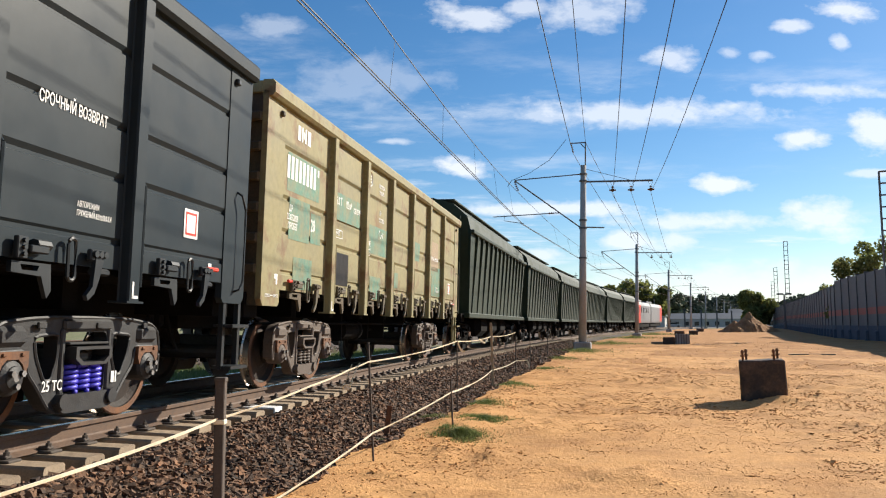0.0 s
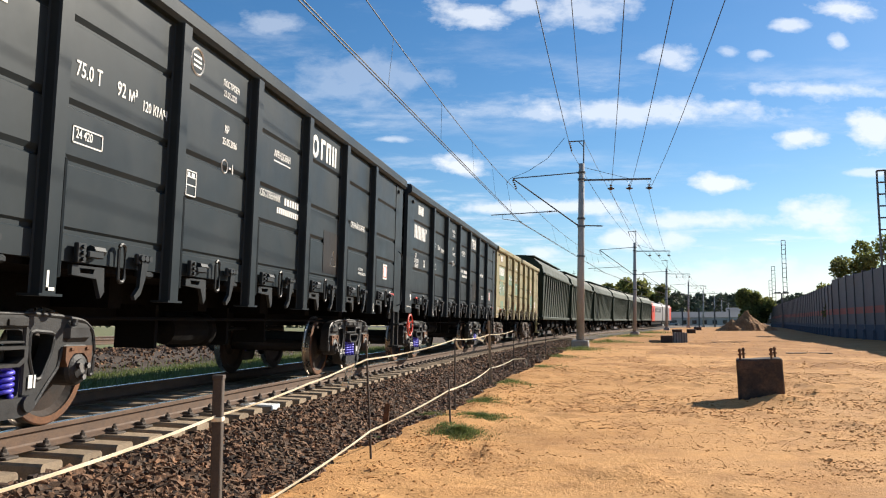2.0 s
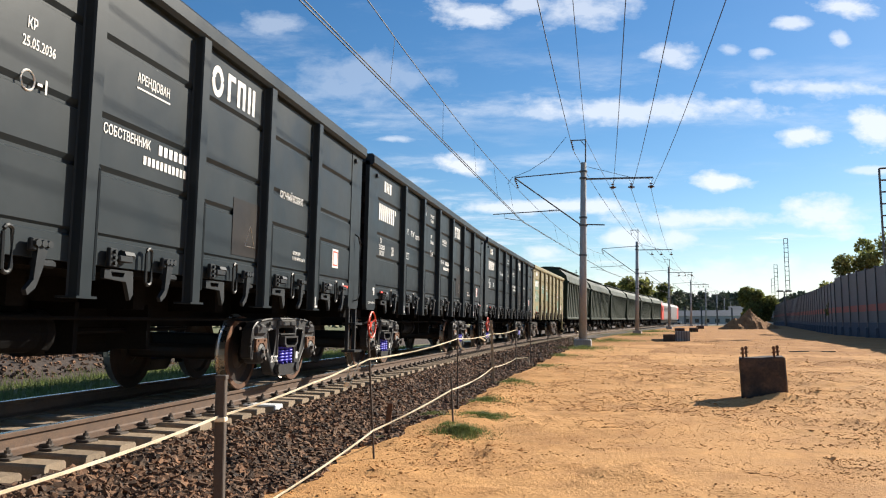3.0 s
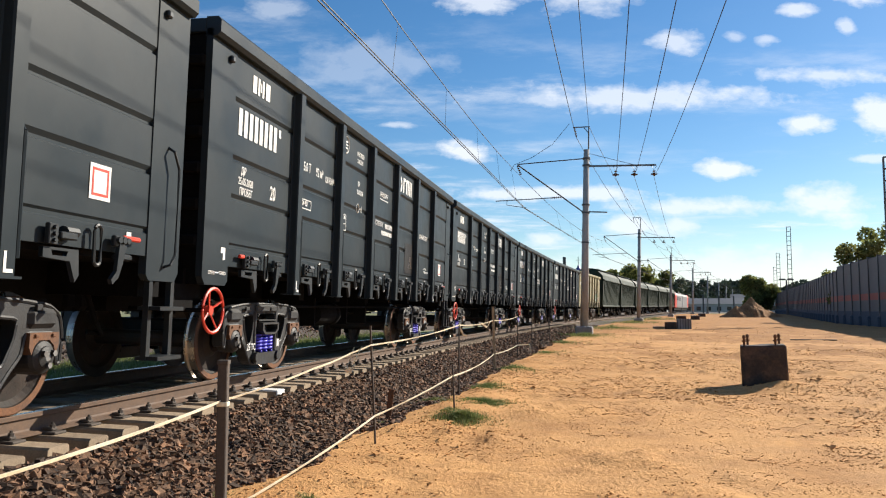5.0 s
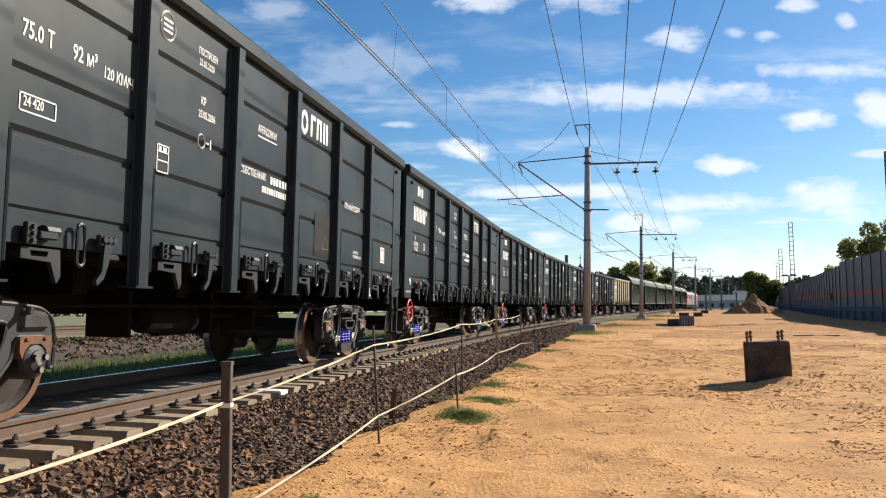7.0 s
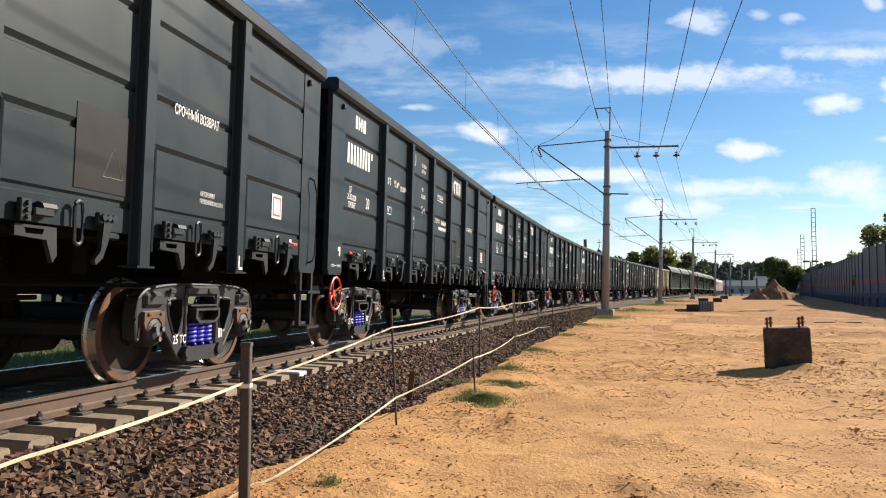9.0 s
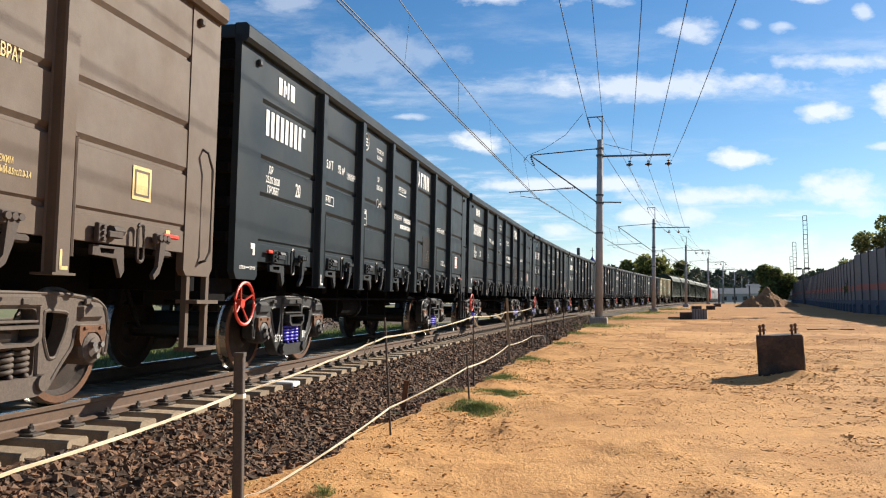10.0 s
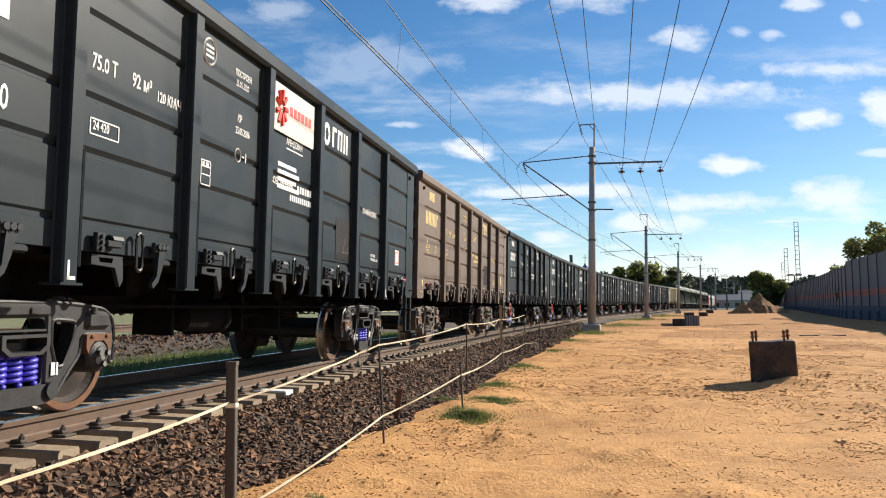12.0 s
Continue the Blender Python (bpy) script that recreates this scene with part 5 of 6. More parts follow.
board = part("plank", boxed(-0.9, 0.9, -0.09, 0.09, 0, 0.05, 0.01), M_WOOD)
board.matrix_world = Matrix.Translation((15.4, 33.0, gz(15.4, 33) + 0.0)) @ Matrix.Rotation(radians(-12), 4, "Z")
tagged(board, "dark weathered plank lying on the sand", "plank")


def mound():
    rng = np.random.RandomState(4)
    n = 60
    X, Y = np.meshgrid(np.linspace(-9, 9, n), np.linspace(-6, 6, n))
    Z = np.maximum(3.0 - np.hypot(X - 0.3, Y * 1.2) * 0.72, 1.75 - np.hypot(X + 3.2, Y * 1.2 + 1.5) * 0.6)
    Z = np.maximum(Z, 1.2 - np.hypot(X - 3.6, Y) * 0.5) + fractal(X, Y, 0.8, 4, 31) * 0.45
    Z = np.maximum(Z, -0.6)
    me = bpy.data.meshes.new("mound")
    i = (np.arange(n - 1)[:, None] * n + np.arange(n - 1)[None, :]).ravel()
    me.from_pydata(np.stack([X.ravel(), Y.ravel(), Z.ravel()], 1).tolist(), [], np.stack([i, i + 1, i + n + 1, i + n], 1).tolist())
    me.materials.append(M_SOIL)
    ob = new("mound", me)
    ob.matrix_world = Matrix.Translation((43.4, 112, 0.12)) @ Matrix.Diagonal((0.72, 0.8, 0.92, 1))
    tagged(ob, "mound of yellow-brown sand at the end of the field", "mound")


mound()


def stake(x, y, top, kind, lean=(0, 0), r=0.012, mat=None):
    z = gz(x, y)
    g = thing(kind[0], kind[1], kind[2], "stakes along the ballast edge")
    g.matrix_world = Matrix.Translation((x, y, z))
    h = top - z
    bm = bmesh.new()
    if kind[0] == "metal_stake":
        rod(bm, (0, 0, -0.15), (lean[0], lean[1], h), r, 8)
        part("rod", bm, M_STAKE, g)
    elif kind[0] == "fence_post":
        box(bm, -r, r, -r, r, -0.3, h, 0.006)
        bmesh.ops.subdivide_edges(bm, edges=[e for e in bm.edges if abs(e.verts[0].co.z - e.verts[1].co.z) > 0.5], cuts=6)
        for v in bm.verts:
            v.co.x += 0.004 * noise.noise(Vector((v.co.z * 3, 0, 1)))
        part("shaft", bm, M_STAKE, g)
        part("tape_knot", boxed(-r - 0.004, r + 0.004, -r - 0.004, r + 0.004, 0.185 - z, 0.215 - z, 0.004), M_TAPE, g, "cream tape wound round the post")
        part("cap", boxed(-r - 0.004, r + 0.004, -r - 0.004, r + 0.004, h - 0.02, h + 0.008, 0.003), M_STAKE, g)
    else:
        box(bm, -r * 1.6, r * 1.6, -r * 0.5, r * 0.5, -0.15, h, 0.004)
        part("lath", bm, mat or M_WOOD, g)
        g.matrix_world = g.matrix_world @ Matrix.Rotation(math.atan2(lean[0], max(h, 0.1)), 4, "Y")
    return g


ROD = ("metal_stake", "thin rusty steel stake in the sand", "stake")
LATH = ("wooden_stake", "pale wooden lath stuck in the ballast edge", "stake")
POST = ("fence_post", "square dark rusty post with cream tape", "post")
stake(-1.46, 5.2, 0.478, POST, r=0.032)
stake(-0.755, 8.65, 0.65, ROD, (-0.07, 0))
stake(-0.75, 10.35, -0.2, ("wooden_stake", "short reddish wooden lath in the sand", "stake"), (0.05, 0), 0.022, M_RUST)
stake(0.13, 11.0, 0.07, ROD, (-0.03, 0), 0.013)
stake(0.23, 13.2, 0.61, ROD)
stake(1.14, 18.2, 0.92, LATH, (-0.04, 0), 0.018)
stake(2.1, 22.9, 0.57, ROD, r=0.016)
stake(2.75, 25.0, 0.6, ROD, r=0.014)
stake(4.3, 32.5, 0.6, ROD, r=0.016)


def tape(name, pts, width, label):
    """A slack flat tape through the points, twisting a little."""
    pts = [Vector(p) for p in pts]
    dense = []
    for a, b in zip(pts, pts[1:]):
        k = max(2, int((b - a).length / 0.12))
        for i in range(k):
            f = i / k
            sag = 0.03 * (b - a).length * f * (1 - f)
            p = a.lerp(b, f) - Vector((0, 0, sag))
            p.z = max(p.z, gz(p.x, p.y) + 0.01)
            dense.append(p)
    dense.append(pts[-1])
    bm = bmesh.new()
    rows = []
    for i, p in enumerate(dense):
        tw = 0.6 + 0.7 * noise.noise(Vector((i * 0.13, 3.1, 0)))
        up = Vector((0.5 * math.cos(tw), -0.1, math.sin(tw) + 0.3)).normalized()
        side = Vector((0.004, -0.002, 0))
        rows.append([bm.verts.new(p + up * width / 2 + side), bm.verts.new(p - up * width / 2 + side), bm.verts.new(p - up * width / 2 - side), bm.verts.new(p + up * width / 2 - side)])
    for a, b in zip(rows, rows[1:]):
        for j in range(4):
            bm.faces.new((a[j], a[(j + 1) % 4], b[(j + 1) % 4], b[j]))
    bm.faces.new(rows[0])
    bm.faces.new(rows[-1][::-1])
    bmesh.ops.recalc_face_normals(bm, faces=bm.faces)
    return tagged(part(name, bm, M_TAPE), label, "tape", "barrier tapes")


tape("barrier_tape", [(-1.98, 0.6, 0.15), (-1.7, 3.0, 0.178), (-1.47, 5.2, 0.22), (-1.17, 7.0, 0.30), (-0.99, 8.2, 0.37), (-0.815, 8.6, 0.44), (0.23, 13.2, 0.58), (1.1, 18.2, 0.60), (2.1, 22.9, 0.66)], 0.019, "cream barrier tape strung from stake to stake")
tape("barrier_tape", [(-1.95, 4.2, -0.6), (-1.42, 6.0, -0.565), (-0.77, 8.65, -0.33), (0.1, 11.0, -0.09), (1.12, 18.2, -0.17), (2.1, 22.9, -0.16), (2.5, 23.5, -0.16), (2.55, 23.4, -0.36)], 0.026, "cream barrier tape hanging low over the sand")
tape("barrier_tape", [(-0.97, 8.3, 0.41), (-1.0, 8.28, 0.3), (-1.04, 8.26, 0.2), (-0.98, 8.26, 0.18), (-0.95, 8.3, 0.3), (-0.9, 8.4, 0.42)], 0.05, "loose end of cream tape knotted on a stake")
tape("barrier_tape", [(0.24, 13.2, 0.55), (0.3, 13.25, 0.42), (0.36, 13.3, 0.4)], 0.03, "loose end of cream tape on a stake")
tape("barrier_tape", [(0.8, 17.6, 0.55), (0.95, 18.0, 0.45), (1.05, 18.1, 0.6)], 0.04, "loose end of cream tape on a lath")


# ---- grass and weeds ----
def tuft(name, x, y, spread, count, height, label, seed):
    rng = random.Random(seed)
    bm = bmesh.new()
    for _ in range(int(count * 1.8)):
        a, r = rng.uniform(0, math.tau), spread * min(abs(rng.gauss(0, 0.6)), 1.6)
        px, py = x + r * math.cos(a) * 1.2, y + r * math.sin(a) * 1.5
        z = gz(px, py) - 0.01
        h = height * rng.uniform(0.25, 0.85) * max(0.35, 1 - 0.6 * r / spread)
        b = rng.uniform(0, math.tau)
        lean = h * rng.uniform(0.3, 1.4)
        w = rng.uniform(0.002, 0.0045)
        d, s = Vector((math.cos(b), math.sin(b), 0)), Vector((-math.sin(b), math.cos(b), 0)) * w
        p0, p1, p2 = Vector((px, py, z)), Vector((px, py, z + h * 0.6)) + d * lean * 0.35, Vector((px, py, z + h * 0.85)) + d * lean
        v = [bm.verts.new(c) for c in (p0 - s, p0 + s, p1 + s * 0.7, p1 - s * 0.7, p2)]
        bm.faces.new((v[0], v[1], v[2], v[3]))
        bm.faces.new((v[3], v[2], v[4]))
    return tagged(part(name, bm, M_GRASS), label, "grass", kind="stuff")


tuft("grass_tuft", 0.22, 10.35, 0.34, 2400, 0.17, "flat green grass tuft on the sand", 1)
tuft("grass_tuft", 0.62, 12.0, 0.4, 1800, 0.13, "flat green grass tuft on the sand", 2)
tuft("grass_tuft", -0.78, 9.95, 0.1, 120, 0.12, "small weeds in the sand", 3)
tuft("grass_tuft", -0.2, 12.4, 0.4, 900, 0.13, "small weeds at the ballast edge", 4)
tuft("grass_tuft", 0.75, 14.5, 0.5, 1100, 0.14, "small weeds at the ballast edge", 5)
tuft("grass_tuft", 1.55, 18.0, 0.6, 1100, 0.16, "small weeds at the ballast edge", 6)
tuft("grass_tuft", 3.1, 24.5, 0.8, 700, 0.16, "green weeds at the ballast edge", 7)
tuft("grass_tuft", 4.6, 31, 1.2, 900, 0.2, "green weeds at the ballast edge", 8)
tuft("grass_tuft", 6.6, 37.5, 1.5, 1500, 0.35, "green weeds round the foot of a pole", 9)
tuft("grass_tuft", 10.5, 50.0, 2.5, 1600, 0.45, "green weeds along the track", 10)
tuft("grass_tuft", 16.8, 70.0, 3.5, 1800, 0.5, "green weeds along the track", 11)
tuft("grass_tuft", 24.5, 92.0, 4.0, 1800, 0.6, "green weeds along the track", 12)
tuft("grass_tuft", -1.0, 5.85, 0.09, 90, 0.16, "small weeds in the sand", 13)
tuft("grass_tuft", -1.75, 6.2, 0.12, 60, 0.1, "small weeds in the ballast", 14)
rng = random.Random(77)
bm = bmesh.new()
for _ in range(22000):
    s = rng.uniform(4, 45)
    off = rng.uniform(-8.2, -4.6) + rng.uniform(-0.4, 0.4)
    m = track_pose(s)
    c = m @ Vector((off, 0, 0))
    z = float(ground_z(np.array([c.x]), np.array([c.y]))[0])
    a = rng.uniform(0, math.tau)
    h = rng.uniform(0.08, 0.22)
    d = Vector((math.cos(a), math.sin(a), 0))
    q = Vector((-d.y, d.x, 0)) * 0.012
    p0 = Vector((c.x, c.y, z - 0.01))
    p1 = p0 + Vector((0, 0, h)) + d * h * 0.5
    bm.faces.new([bm.verts.new(v) for v in (p0 - q, p0 + q, p1)])
tagged(part("grass_strip", bm, M_GRASS), "strip of green grass between the tracks", "grass", kind="stuff")


# ---- distance ----
def crown(bm, cx, cy, cz, rx, rz, clumps, leaf, rng):
    """Many small leaf clumps over lobes of uneven size."""
    lobes = []
    for _ in range(14):
        a, e = rng.uniform(0, math.tau), rng.uniform(-0.8, 1.0)
        k = rng.uniform(0.3, 0.72)
        lobes.append((cx + rx * k * math.cos(a), cy + rx * k * math.sin(a), cz + rz * e * 0.7, rx * rng.uniform(0.25, 0.45)))
    for _ in range(clumps):
        lx, ly, lz, lr = rng.choice(lobes)
        d = Vector((rng.gauss(0, 1), rng.gauss(0, 1), rng.gauss(0, 1))).normalized() * lr * rng.uniform(0.6, 1.1)
        c = Vector((lx, ly, lz)) + d
        u = Vector((rng.gauss(0, 1), rng.gauss(0, 1), rng.gauss(0, 1))).normalized()
        w = u.cross(Vector((rng.gauss(0, 1), rng.gauss(0, 1), rng.gauss(0, 1)))).normalized()
        s = leaf * rng.uniform(0.6, 1.4)
        bm.faces.new([bm.verts.new(q) for q in (c - u * s, c + w * s * 0.6, c + u * s, c - w * s * 0.6)])


def tree(x, y, z, height, width, clumps, seed, leaf=0.25, label="broad green deciduous tree", low=0.12):
    rng = random.Random(seed)
    g = thing("tree", label, "tree", "trees in the distance")
    g.matrix_world = Matrix.Translation((x, y, z))
    bm = bmesh.new()
    rod(bm, (0, 0, -0.5), (0, 0, height * 0.7), height * 0.022, 8, height * 0.008)
    for _ in range(7):
        a = rng.uniform(0, math.tau)
        h = rng.uniform(0.25, 0.55) * height
        rod(bm, (0, 0, h), (math.cos(a) * width * 0.35, math.sin(a) * width * 0.35, h + height * 0.2), height * 0.009, 5, height * 0.003)
    part("trunk", bm, M_BARK, g)
    bm = bmesh.new()
    crown(bm, 0, 0, height * (0.5 + low / 2), width / 2, height * (0.5 - low / 2), clumps, leaf, rng)
    part("crown", bm, M_LEAF, g)
    return g


tree(75.8, 190, 0.0, 11.2, 9.5, 9000, 1, 0.33, low=0.02)
tree(40.5, 76.0, -0.3, 8.2, 5.0, 3500, 2, 0.16, "slender green birch above the barrier")
tree(44.6, 78.0, -0.3, 10.5, 6.5, 5000, 3, 0.17, "tall green birch above the barrier")
tree(38.8, 75.0, -0.3, 6.6, 4.0, 2500, 4, 0.16, "low green birch above the barrier")
tree(66, 132, 0, 8.0, 6, 2500, 17, 0.25)
tree(48, 200, 0, 12.5, 13, 5000, 5, 0.42, "dark broad tree beyond the train")
tree(41, 196, 0, 11.5, 9, 4000, 6, 0.42, "dark broad tree beyond the train")
tree(55, 205, 0, 12.5, 9, 4000, 19, 0.42, "dark broad tree beyond the train")
tree(31, 185, 0, 10.0, 6, 2200, 7, 0.4, "dark broad tree beyond the train")
tree(36, 205, 0, 10.5, 7, 2200, 27, 0.4, "dark broad tree beyond the train")
rng = random.Random(9)
bm = bmesh.new()
for k in range(46):
    f = k / 45
    cx, cy = 60 + 150 * f + rng.uniform(-4, 4), 345 + 40 * math.sin(f * 3) + rng.uniform(-14, 14)
    hh = rng.uniform(14, 18.5) * (1 - 0.15 * f)
    crown(bm, cx, cy, hh * 0.5, rng.uniform(5, 8), hh * 0.52, 1000, 1.15, rng)
for k in range(60):
    cx, cy = -160 + 3.6 * k, 270 + rng.uniform(-14, 14)
    hh = rng.uniform(6, 10)
    crown(bm, cx, cy, hh * 0.5, rng.uniform(5, 7), hh * 0.52, 200, 0.8, rng)
tagged(part("woods", bm, M_WOODS), "dark green woods along the horizon", "woods", kind="stuff")


def lattice_mast(x, y, z, h, w, label="grey steel lattice mast"):
    g = thing("lattice_mast", label, "mast", "lattice masts beyond the barrier")
    g.matrix_world = Matrix.Translation((x, y, z)) @ Matrix.Rotation(radians(-20), 4, "Z")
    for sx_ in (-1, 1):
        for sy_ in (-1, 1):
            part("leg", box(bmesh.new(), sx_ * w / 2 - 0.05, sx_ * w / 2 + 0.05, sy_ * w / 4 - 0.05, sy_ * w / 4 + 0.05, 0, h), M_STEEL, g)
    bm = bmesh.new()
    k = int(h / 0.95)
    for i in range(k + 1):
        zz = h * i / k
        box(bm, -w / 2, w / 2, -w / 4 - 0.04, w / 4 + 0.04, zz - 0.06, zz + 0.02)
    tagged(part("rungs", bm, M_STEEL, g), kind="stuff")
    return g


lattice_mast(35.4, 62.0, -0.2, 13.4, 0.6)
lattice_mast(70.4, 160, 0, 18.2, 0.75)
lattice_mast(85.1, 200, 0, 15.8, 0.8)
lattice_mast(99.0, 235, 0, 14.2, 0.85)


def lamp_post(x, y, h):
    g = thing("street_lamp", "grey street lamp post with two heads", "street lamp")
    g.matrix_world = Matrix.Translation((x, y, 0))
    part("post", rod(bmesh.new(), (0, 0, 0), (0, 0, h), 0.25, 8, 0.14), M_STEEL, g)
    for s in (-1, 1):
        part("head", box(bmesh.new(), min(s * 0.2, s * 1.3), max(s * 0.2, s * 1.3), -0.2, 0.2, h - 0.2 + 0.1, h + 0.2, 0.05), M_STEEL, g)


lamp_post(61.8, 142, 6.6)


def warehouse(x, y, w, d, h, name, label, roof):
    g = thing(name, label, "building")
    g.matrix_world = Matrix.Translation((x, y, 0)) @ Matrix.Rotation(radians(-20), 4, "Z")
    part("wall", boxed(-w / 2, w / 2, -d / 2, d / 2, 0, h), M_HOUSE, g)
    bm = bmesh.new()
    v = [bm.verts.new(c) for c in ((-w / 2 - 0.4, -d / 2 - 0.4, h), (w / 2 + 0.4, -d / 2 - 0.4, h), (w / 2 + 0.4, d / 2 + 0.4, h), (-w / 2 - 0.4, d / 2 + 0.4, h), (-w / 2 - 0.4, 0, h + 2), (w / 2 + 0.4, 0, h + 2))]
    for q in ((0, 1, 5, 4), (2, 3, 4, 5), (0, 4, 3), (1, 2, 5), (3, 2, 1, 0)):
        bm.faces.new([v[i] for i in q])
    part("roof", bm, roof, g)
    win = mesh_of("window", boxed(-0.7, 0.7, -0.05, 0.05, 0, 1.3), M_GLASS)
    for i in range(int(w / 3.2)):
        part("window", win, None, g).matrix_local = Matrix.Translation((-w / 2 + 1.8 + 3.2 * i, -d / 2, 1.2))
    return g


warehouse(90, 266, 24, 12, 3.4, "warehouse", "long low warehouse with a grey roof", M_ROOF)
warehouse(112, 275, 22, 10, 5.0, "warehouse", "long low building with a grey roof", M_ROOF)
warehouse(66, 255, 12, 9, 4.0, "house", "small pale house with a dark roof", M_ROOF)
warehouse(97, 225, 10, 8, 3.6, "house", "small pale house with a dark roof", M_ROOF)


def church():
    g = thing("church", "white church drum with a blue onion dome", "church")
    g.matrix_world = Matrix.Translation((27.2, 160, 0))
    part("wall", boxed(-3, 3, -3, 3, 0, 5.0), M_HOUSE, g)
    part("drum", rod(bmesh.new(), (0, 0, 5), (0, 0, 7.6), 1.15, 14), M_HOUSE, g)
    bm = spin(bmesh.new(), [(7.6, 1.0), (7.9, 1.35), (8.4, 1.5), (8.9, 1.25), (9.4, 0.7), (9.9, 0.25), (10.4, 0.06), (10.5, 0.02)], 16, "Z")
    part("dome", bm, material("blue_dome", (0.03, 0.05, 0.2), 0.35), g, smooth=True)
    part("cross", box(boxed(-0.05, 0.05, -0.05, 0.05, 10.4, 12.0), -0.4, 0.4, -0.05, 0.05, 11.3, 11.4), M_STEEL, g)


church()
chim = part("chimney", rod(bmesh.new(), (0, 0, 0), (0, 0, 11.6), 0.4, 10, 0.32), M_STEEL)
chim.matrix_world = Matrix.Translation((23.6, 155, 0))
tagged(chim, "dark steel chimney pipe", "chimney")

road = bmesh.new()
road_pts = [(-20, 214), (40, 222), (62, 236), (90, 215), (130, 205)]
rows = []
for (x, y) in road_pts:
    rows.append([road.verts.new((x, y - 3, 0.45)), road.verts.new((x, y + 3, 0.75))])
for a, b in zip(rows, rows[1:]):
    road.faces.new((a[0], b[0], b[1], a[1]))
tagged(part("road", road, M_ASPH), "grey asphalt road in the distance", "road", kind="structure")


def car(x, y, rz, paint, label):
    g = thing("car", label, "car", "cars on the far road")
    g.matrix_world = Matrix.Translation((x, y, 0.6)) @ Matrix.Rotation(radians(rz), 4, "Z")
    part("body", boxed(-2.1, 2.1, -0.85, 0.85, 0.3, 0.95, 0.12), paint, g)
    bm = boxed(-1.3, 1.2, -0.75, 0.75, 0.95, 1.5, 0.15)
    part("cabin", bm, M_GLASS, g)
    part("roof", boxed(-1.0, 0.9, -0.7, 0.7, 1.48, 1.54, 0.02), paint, g)
    for wx in (-1.35, 1.35):
        for wy in (-0.8, 0.8):
            part("wheel", rod(bmesh.new(), (wx, wy - 0.1, 0.32), (wx, wy + 0.1, 0.32), 0.32, 12), M_BLACK, g)


car(57, 231, 25, M_HOUSE, "white van on the far road")
car(62, 236, 20, M_ROOF, "dark car on the far road")
car(68, 232, -20, M_HOUSE, "white car on the far road")
car(95, 214, -10, M_BLACK, "dark car on the far road")
for k in range(26):
    x, y = 63 + k * 2.1, 205 + k * 2.0
    if k == 0:
        fp = mesh_of("post", boxed(-0.16, 0.16, -0.16, 0.16, 0, 5.2 ), M_STEEL)
    if k % 3 == 0:
        g = thing("lamp_pole", "thin grey pole by the far tracks", "pole", "poles by the far tracks")
        g.matrix_world = Matrix.Translation((x, y, 0))
        part("post", fp, None, g)
        part("head", boxed(-0.7, 0.1, -0.1, 0.1, 5.2, 5.32), M_STEEL, g)


# ---- pieces of the track ----
def sleeper_mesh(mat):
    bm = bmesh.new()
    a, b = [], []
    for x in (-1.35, 1.35):
        ring = [bm.verts.new((x, y, z)) for y, z in ((-0.14, -0.38), (0.14, -0.38), (0.125, -0.205), (0.105, -0.186), (-0.105, -0.186), (-0.125, -0.205))]
        (a if x < 0 else b).extend(ring)
    for i in range(6):
        bm.faces.new((a[i], b[i], b[(i + 1) % 6], a[(i + 1) % 6]))
    bm.faces.new(a)
    bm.faces.new(b)
    bmesh.ops.recalc_face_normals(bm, faces=bm.faces)
    return mesh_of("sleeper", bm, mat)


SLEEPER = sleeper_mesh(M_SLEEPER)
STEP, FIRST = 0.483, 5.92
WHITE_K = 10
for k in range(-26, 220):
    s = FIRST + STEP * k
    o = part("sleeper", SLEEPER, None, track)
    o.matrix_world = track_pose(s) @ Matrix.Rotation(radians(random.uniform(-1.2, 1.2)), 4, "Z") @ Matrix.Translation((random.uniform(-0.03, 0.03), random.uniform(-0.015, 0.015), random.uniform(-0.008, 0.004)))
o = part("painted_mark", boxed(0.9, 1.356, -0.128, 0.128, -0.25, -0.179, 0.01), M_WHITE, track, "white paint on one sleeper end")
o.matrix_world = track_pose(FIRST + STEP * WHITE_K)


def fastening_mesh():
    bm = bmesh.new()
    for s in (-1, 1):
        box(bm, s * 0.12 - 0.075, s * 0.12 + 0.075, -0.075, 0.075, -0.187, -0.165, 0.006)
        rod(bm, (s * 0.115, 0, -0.17), (s * 0.115, 0, -0.092), 0.013, 6)
        rod(bm, (s * 0.115, 0, -0.14), (s * 0.115, 0, -0.112), 0.026, 6)
        box(bm, s * 0.09 - 0.05, s * 0.09 + 0.05, -0.04, 0.04, -0.165, -0.135, 0.01)
    return mesh_of("fastening", bm, M_STAKE)


FAST = fastening_mesh()
for k in range(-6, 110):
    s = FIRST + STEP * k
    o = part("rail_fastening", FAST, None, track)
    o.matrix_world = track_pose(s) @ Matrix.Translation((0.797, 0, 0))

second = new("railway_track")
tagged(second, "second line of rusty rails behind the train", "railway track", kind="structure")
for x in (-11.6, -10.0):
    sweep("rail", [(px, pz + 0.12) for px, pz in RAIL], -20, 200, 2.0, x, [M_RAIL, M_RAILTOP], second, lambda i: 1 if i == 8 else 0)


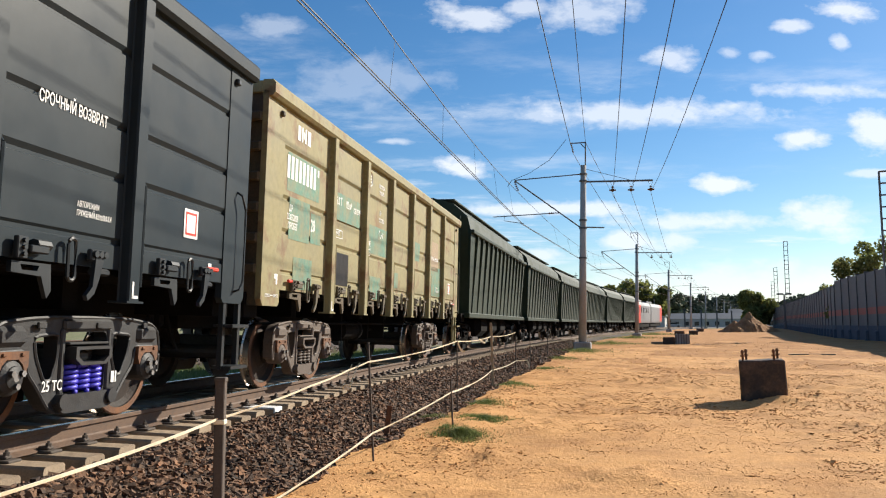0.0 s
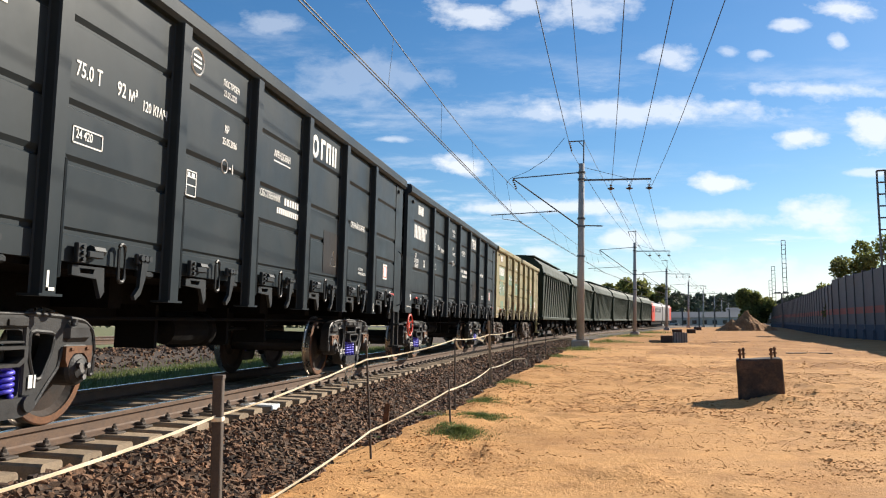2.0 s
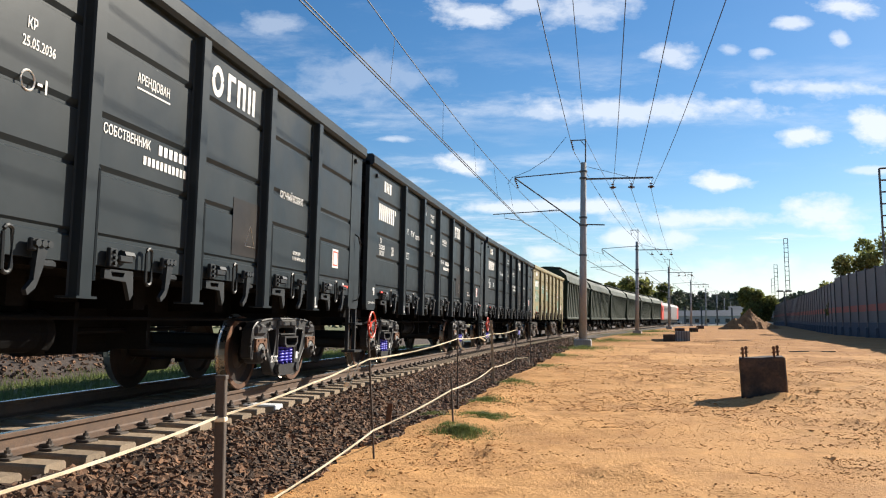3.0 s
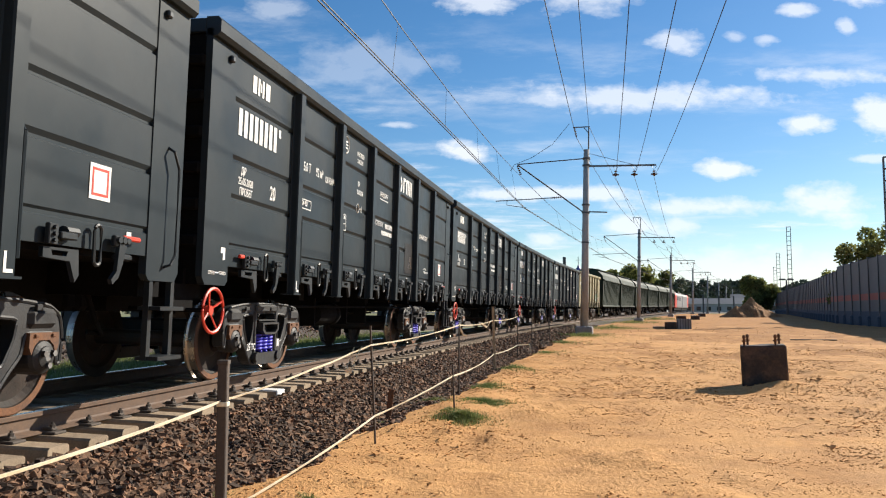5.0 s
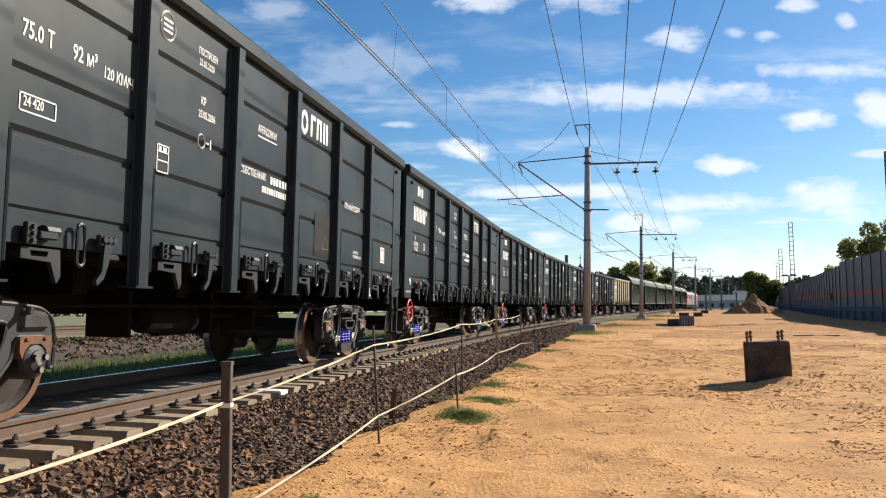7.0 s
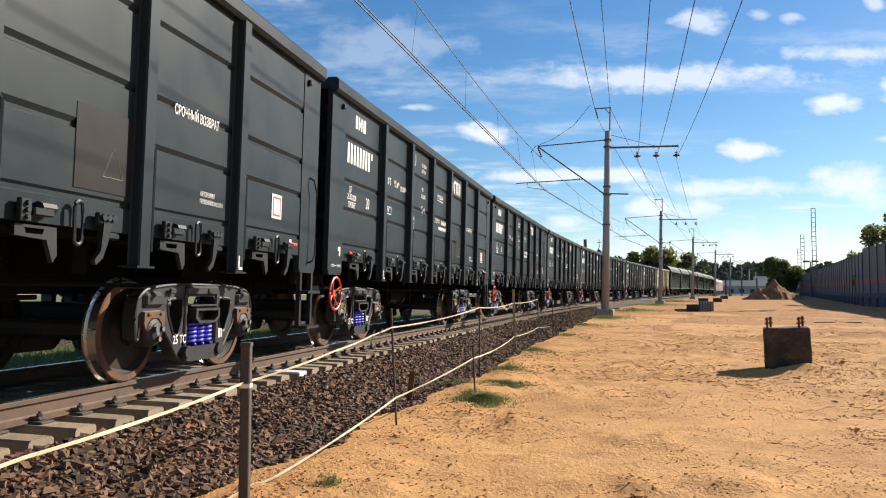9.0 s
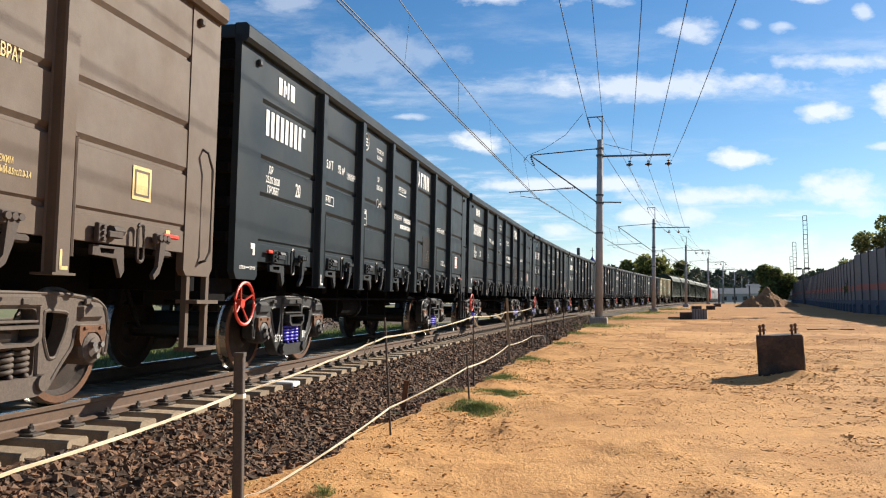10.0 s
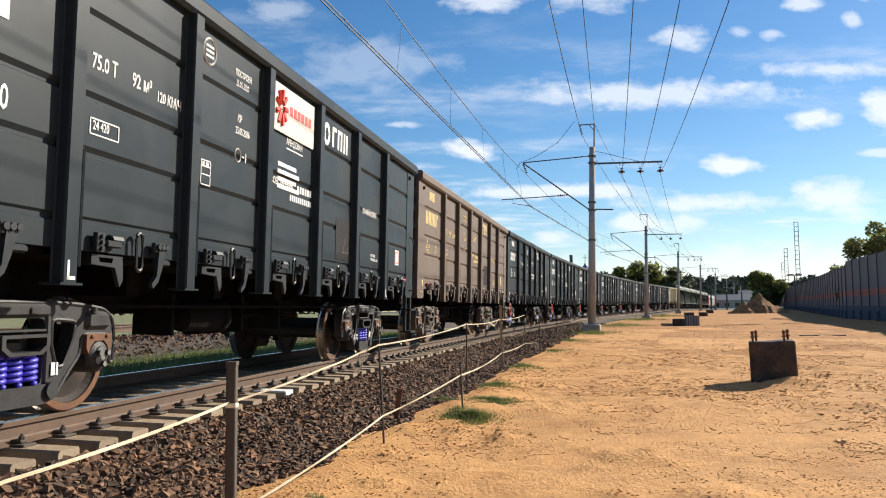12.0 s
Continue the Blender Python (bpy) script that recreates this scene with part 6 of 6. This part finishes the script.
def stones(name, count, s_range, off_range, size, seed, label, keep, mat=None, flat=1.0):
    """Broken stones scattered over the bank, joined into one mesh."""
    rng = np.random.RandomState(seed)
    ico = np.array([(x, y, z) for z in (-1, 1) for y in (-1, 1) for x in (-1, 1)]) * 0.72
    tri = np.array([(0, 2, 1), (1, 2, 3), (4, 5, 6), (5, 7, 6), (0, 1, 4), (1, 5, 4), (2, 6, 3), (3, 6, 7), (0, 4, 2), (2, 4, 6), (1, 3, 5), (3, 7, 5)])
    s = s_range[0] + (s_range[1] - s_range[0]) * rng.rand(count) ** 1.5
    off = rng.uniform(off_range[0], off_range[1], count)
    y0 = np.interp(s, PLAN_S, PLAN_Y)
    slope = np.interp(y0, PLAN_Y, SLOPE)
    n = np.hypot(1, slope)
    x, y = track_x(y0) + off / n, y0 - off * slope / n
    ok = keep(off, s, x, y)
    x, y, off = x[ok], y[ok], off[ok]
    count = len(x)
    z = full_ground(x, y)
    sc = size * rng.uniform(0.55, 1.35, (count, 1, 1)) * rng.uniform(0.5, 1.3, (count, 1, 3))
    base = ico[None] * rng.uniform(0.35, 1.4, (count, 8, 3)) * sc
    a = rng.uniform(0, math.tau, (count, 1))
    b = rng.uniform(-1.2, 1.2, (count, 1))
    bx, by, bz = base[..., 0], base[..., 1], base[..., 2]
    by, bz = by * np.cos(b) - bz * np.sin(b), by * np.sin(b) + bz * np.cos(b)
    bx, by = bx * np.cos(a) - by * np.sin(a), bx * np.sin(a) + by * np.cos(a)
    bz = bz * flat
    lift = rng.uniform(-0.3, 0.75, count) * size * flat
    v = np.stack([bx + x[:, None], by + y[:, None], bz + (z + lift)[:, None]], -1).reshape(-1, 3)
    f = (tri[None] + 8 * np.arange(count)[:, None, None]).reshape(-1, 3)
    me = bpy.data.meshes.new(name)
    me.vertices.add(len(v))
    me.vertices.foreach_set("co", v.ravel())
    me.loops.add(f.size)
    me.loops.foreach_set("vertex_index", f.ravel().astype(np.int32))
    me.polygons.add(len(f))
    me.polygons.foreach_set("loop_start", np.arange(0, f.size, 3, dtype=np.int32))
    me.polygons.foreach_set("use_smooth", np.zeros(len(f), bool))
    me.update(calc_edges=True)
    me.materials.append(mat or M_STONE)
    return tagged(new(name, me), label, "loose stone", kind="stuff")


def between(off, s, x, y):
    """No stones on top of sleepers or under the rails."""
    ph = np.abs(((s - FIRST) / STEP + 0.5) % 1 - 0.5) * STEP
    rag = ragged_edge(x, y) + 0.06
    return ((np.abs(off) > 1.42) | ((ph > 0.15) & (off > 1.36))) & (off < rag) & (np.abs(np.abs(off) - 0.797) > 0.1)


stones("ballast_stones", 72000, (3.0, 24.0), (0.6, 3.9), 0.036, 1, "brown-grey crushed stone ballast beside the rail", between, None, 0.75)
stones("ballast_stones", 15000, (24.0, 60.0), (0.9, 4.2), 0.045, 2, "brown-grey crushed stone ballast farther along the track", between)
stones("ballast_stones", 9000, (3.0, 40.0), (-13.2, -8.2), 0.05, 3, "brown crushed stone on the bank of the second track", lambda off, s, x, y: np.abs(np.abs(off + 10.8) - 0.8) > 0.12)


def churned_spots(off, s, x, y):
    """Clods lie where the sand was turned over."""
    near_block = 0.55 * np.exp(-((y - 14.2 - 0.15 * (x - 6)) / 1.1) ** 2) * np.clip((x - 1.5) / 2.5, 0, 1) + 0.14 * np.exp(-((y - 17) / 3.5) ** 2)
    return (off > ragged_edge(x, y) + 0.25) & (fractal(x, y, 0.9, 4, 61) + near_block - 0.10 * np.clip((8 - y) / 3, 0, 1) > 0.10)


def strewn(off, s, x, y):
    """Crumbs lie thinly all over the trodden sand."""
    return (off > ragged_edge(x, y) + 0.25) & (fractal(x, y, 1.6, 3, 62) > -0.05)


stones("sand_clods", 60000, (5.0, 30.0), (2.3, 16.0), 0.009, 8, "small crumbs of trodden sand", strewn, M_CLOD, 0.55)
stones("sand_clods", 60000, (5.0, 30.0), (2.3, 17.0), 0.014, 4, "damp brown clods on the churned sand", churned_spots, M_CLOD, 0.5)
stones("sand_clods", 9000, (14.0, 60.0), (2.3, 30.0), 0.03, 7, "damp brown clods on the far sand", churned_spots, M_CLOD, 0.4)
stones("sand_clods", 4000, (5.0, 30.0), (2.3, 16.0), 0.028, 6, "larger damp brown clods on the churned sand", churned_spots, M_CLOD, 0.45)
stones("sand_clods", 700, (6.0, 16.0), (2.3, 4.2), 0.012, 5, "crumbs of soil at the ballast edge", lambda off, s, x, y: off > ragged_edge(x, y), M_CLOD, 0.7)


motions()
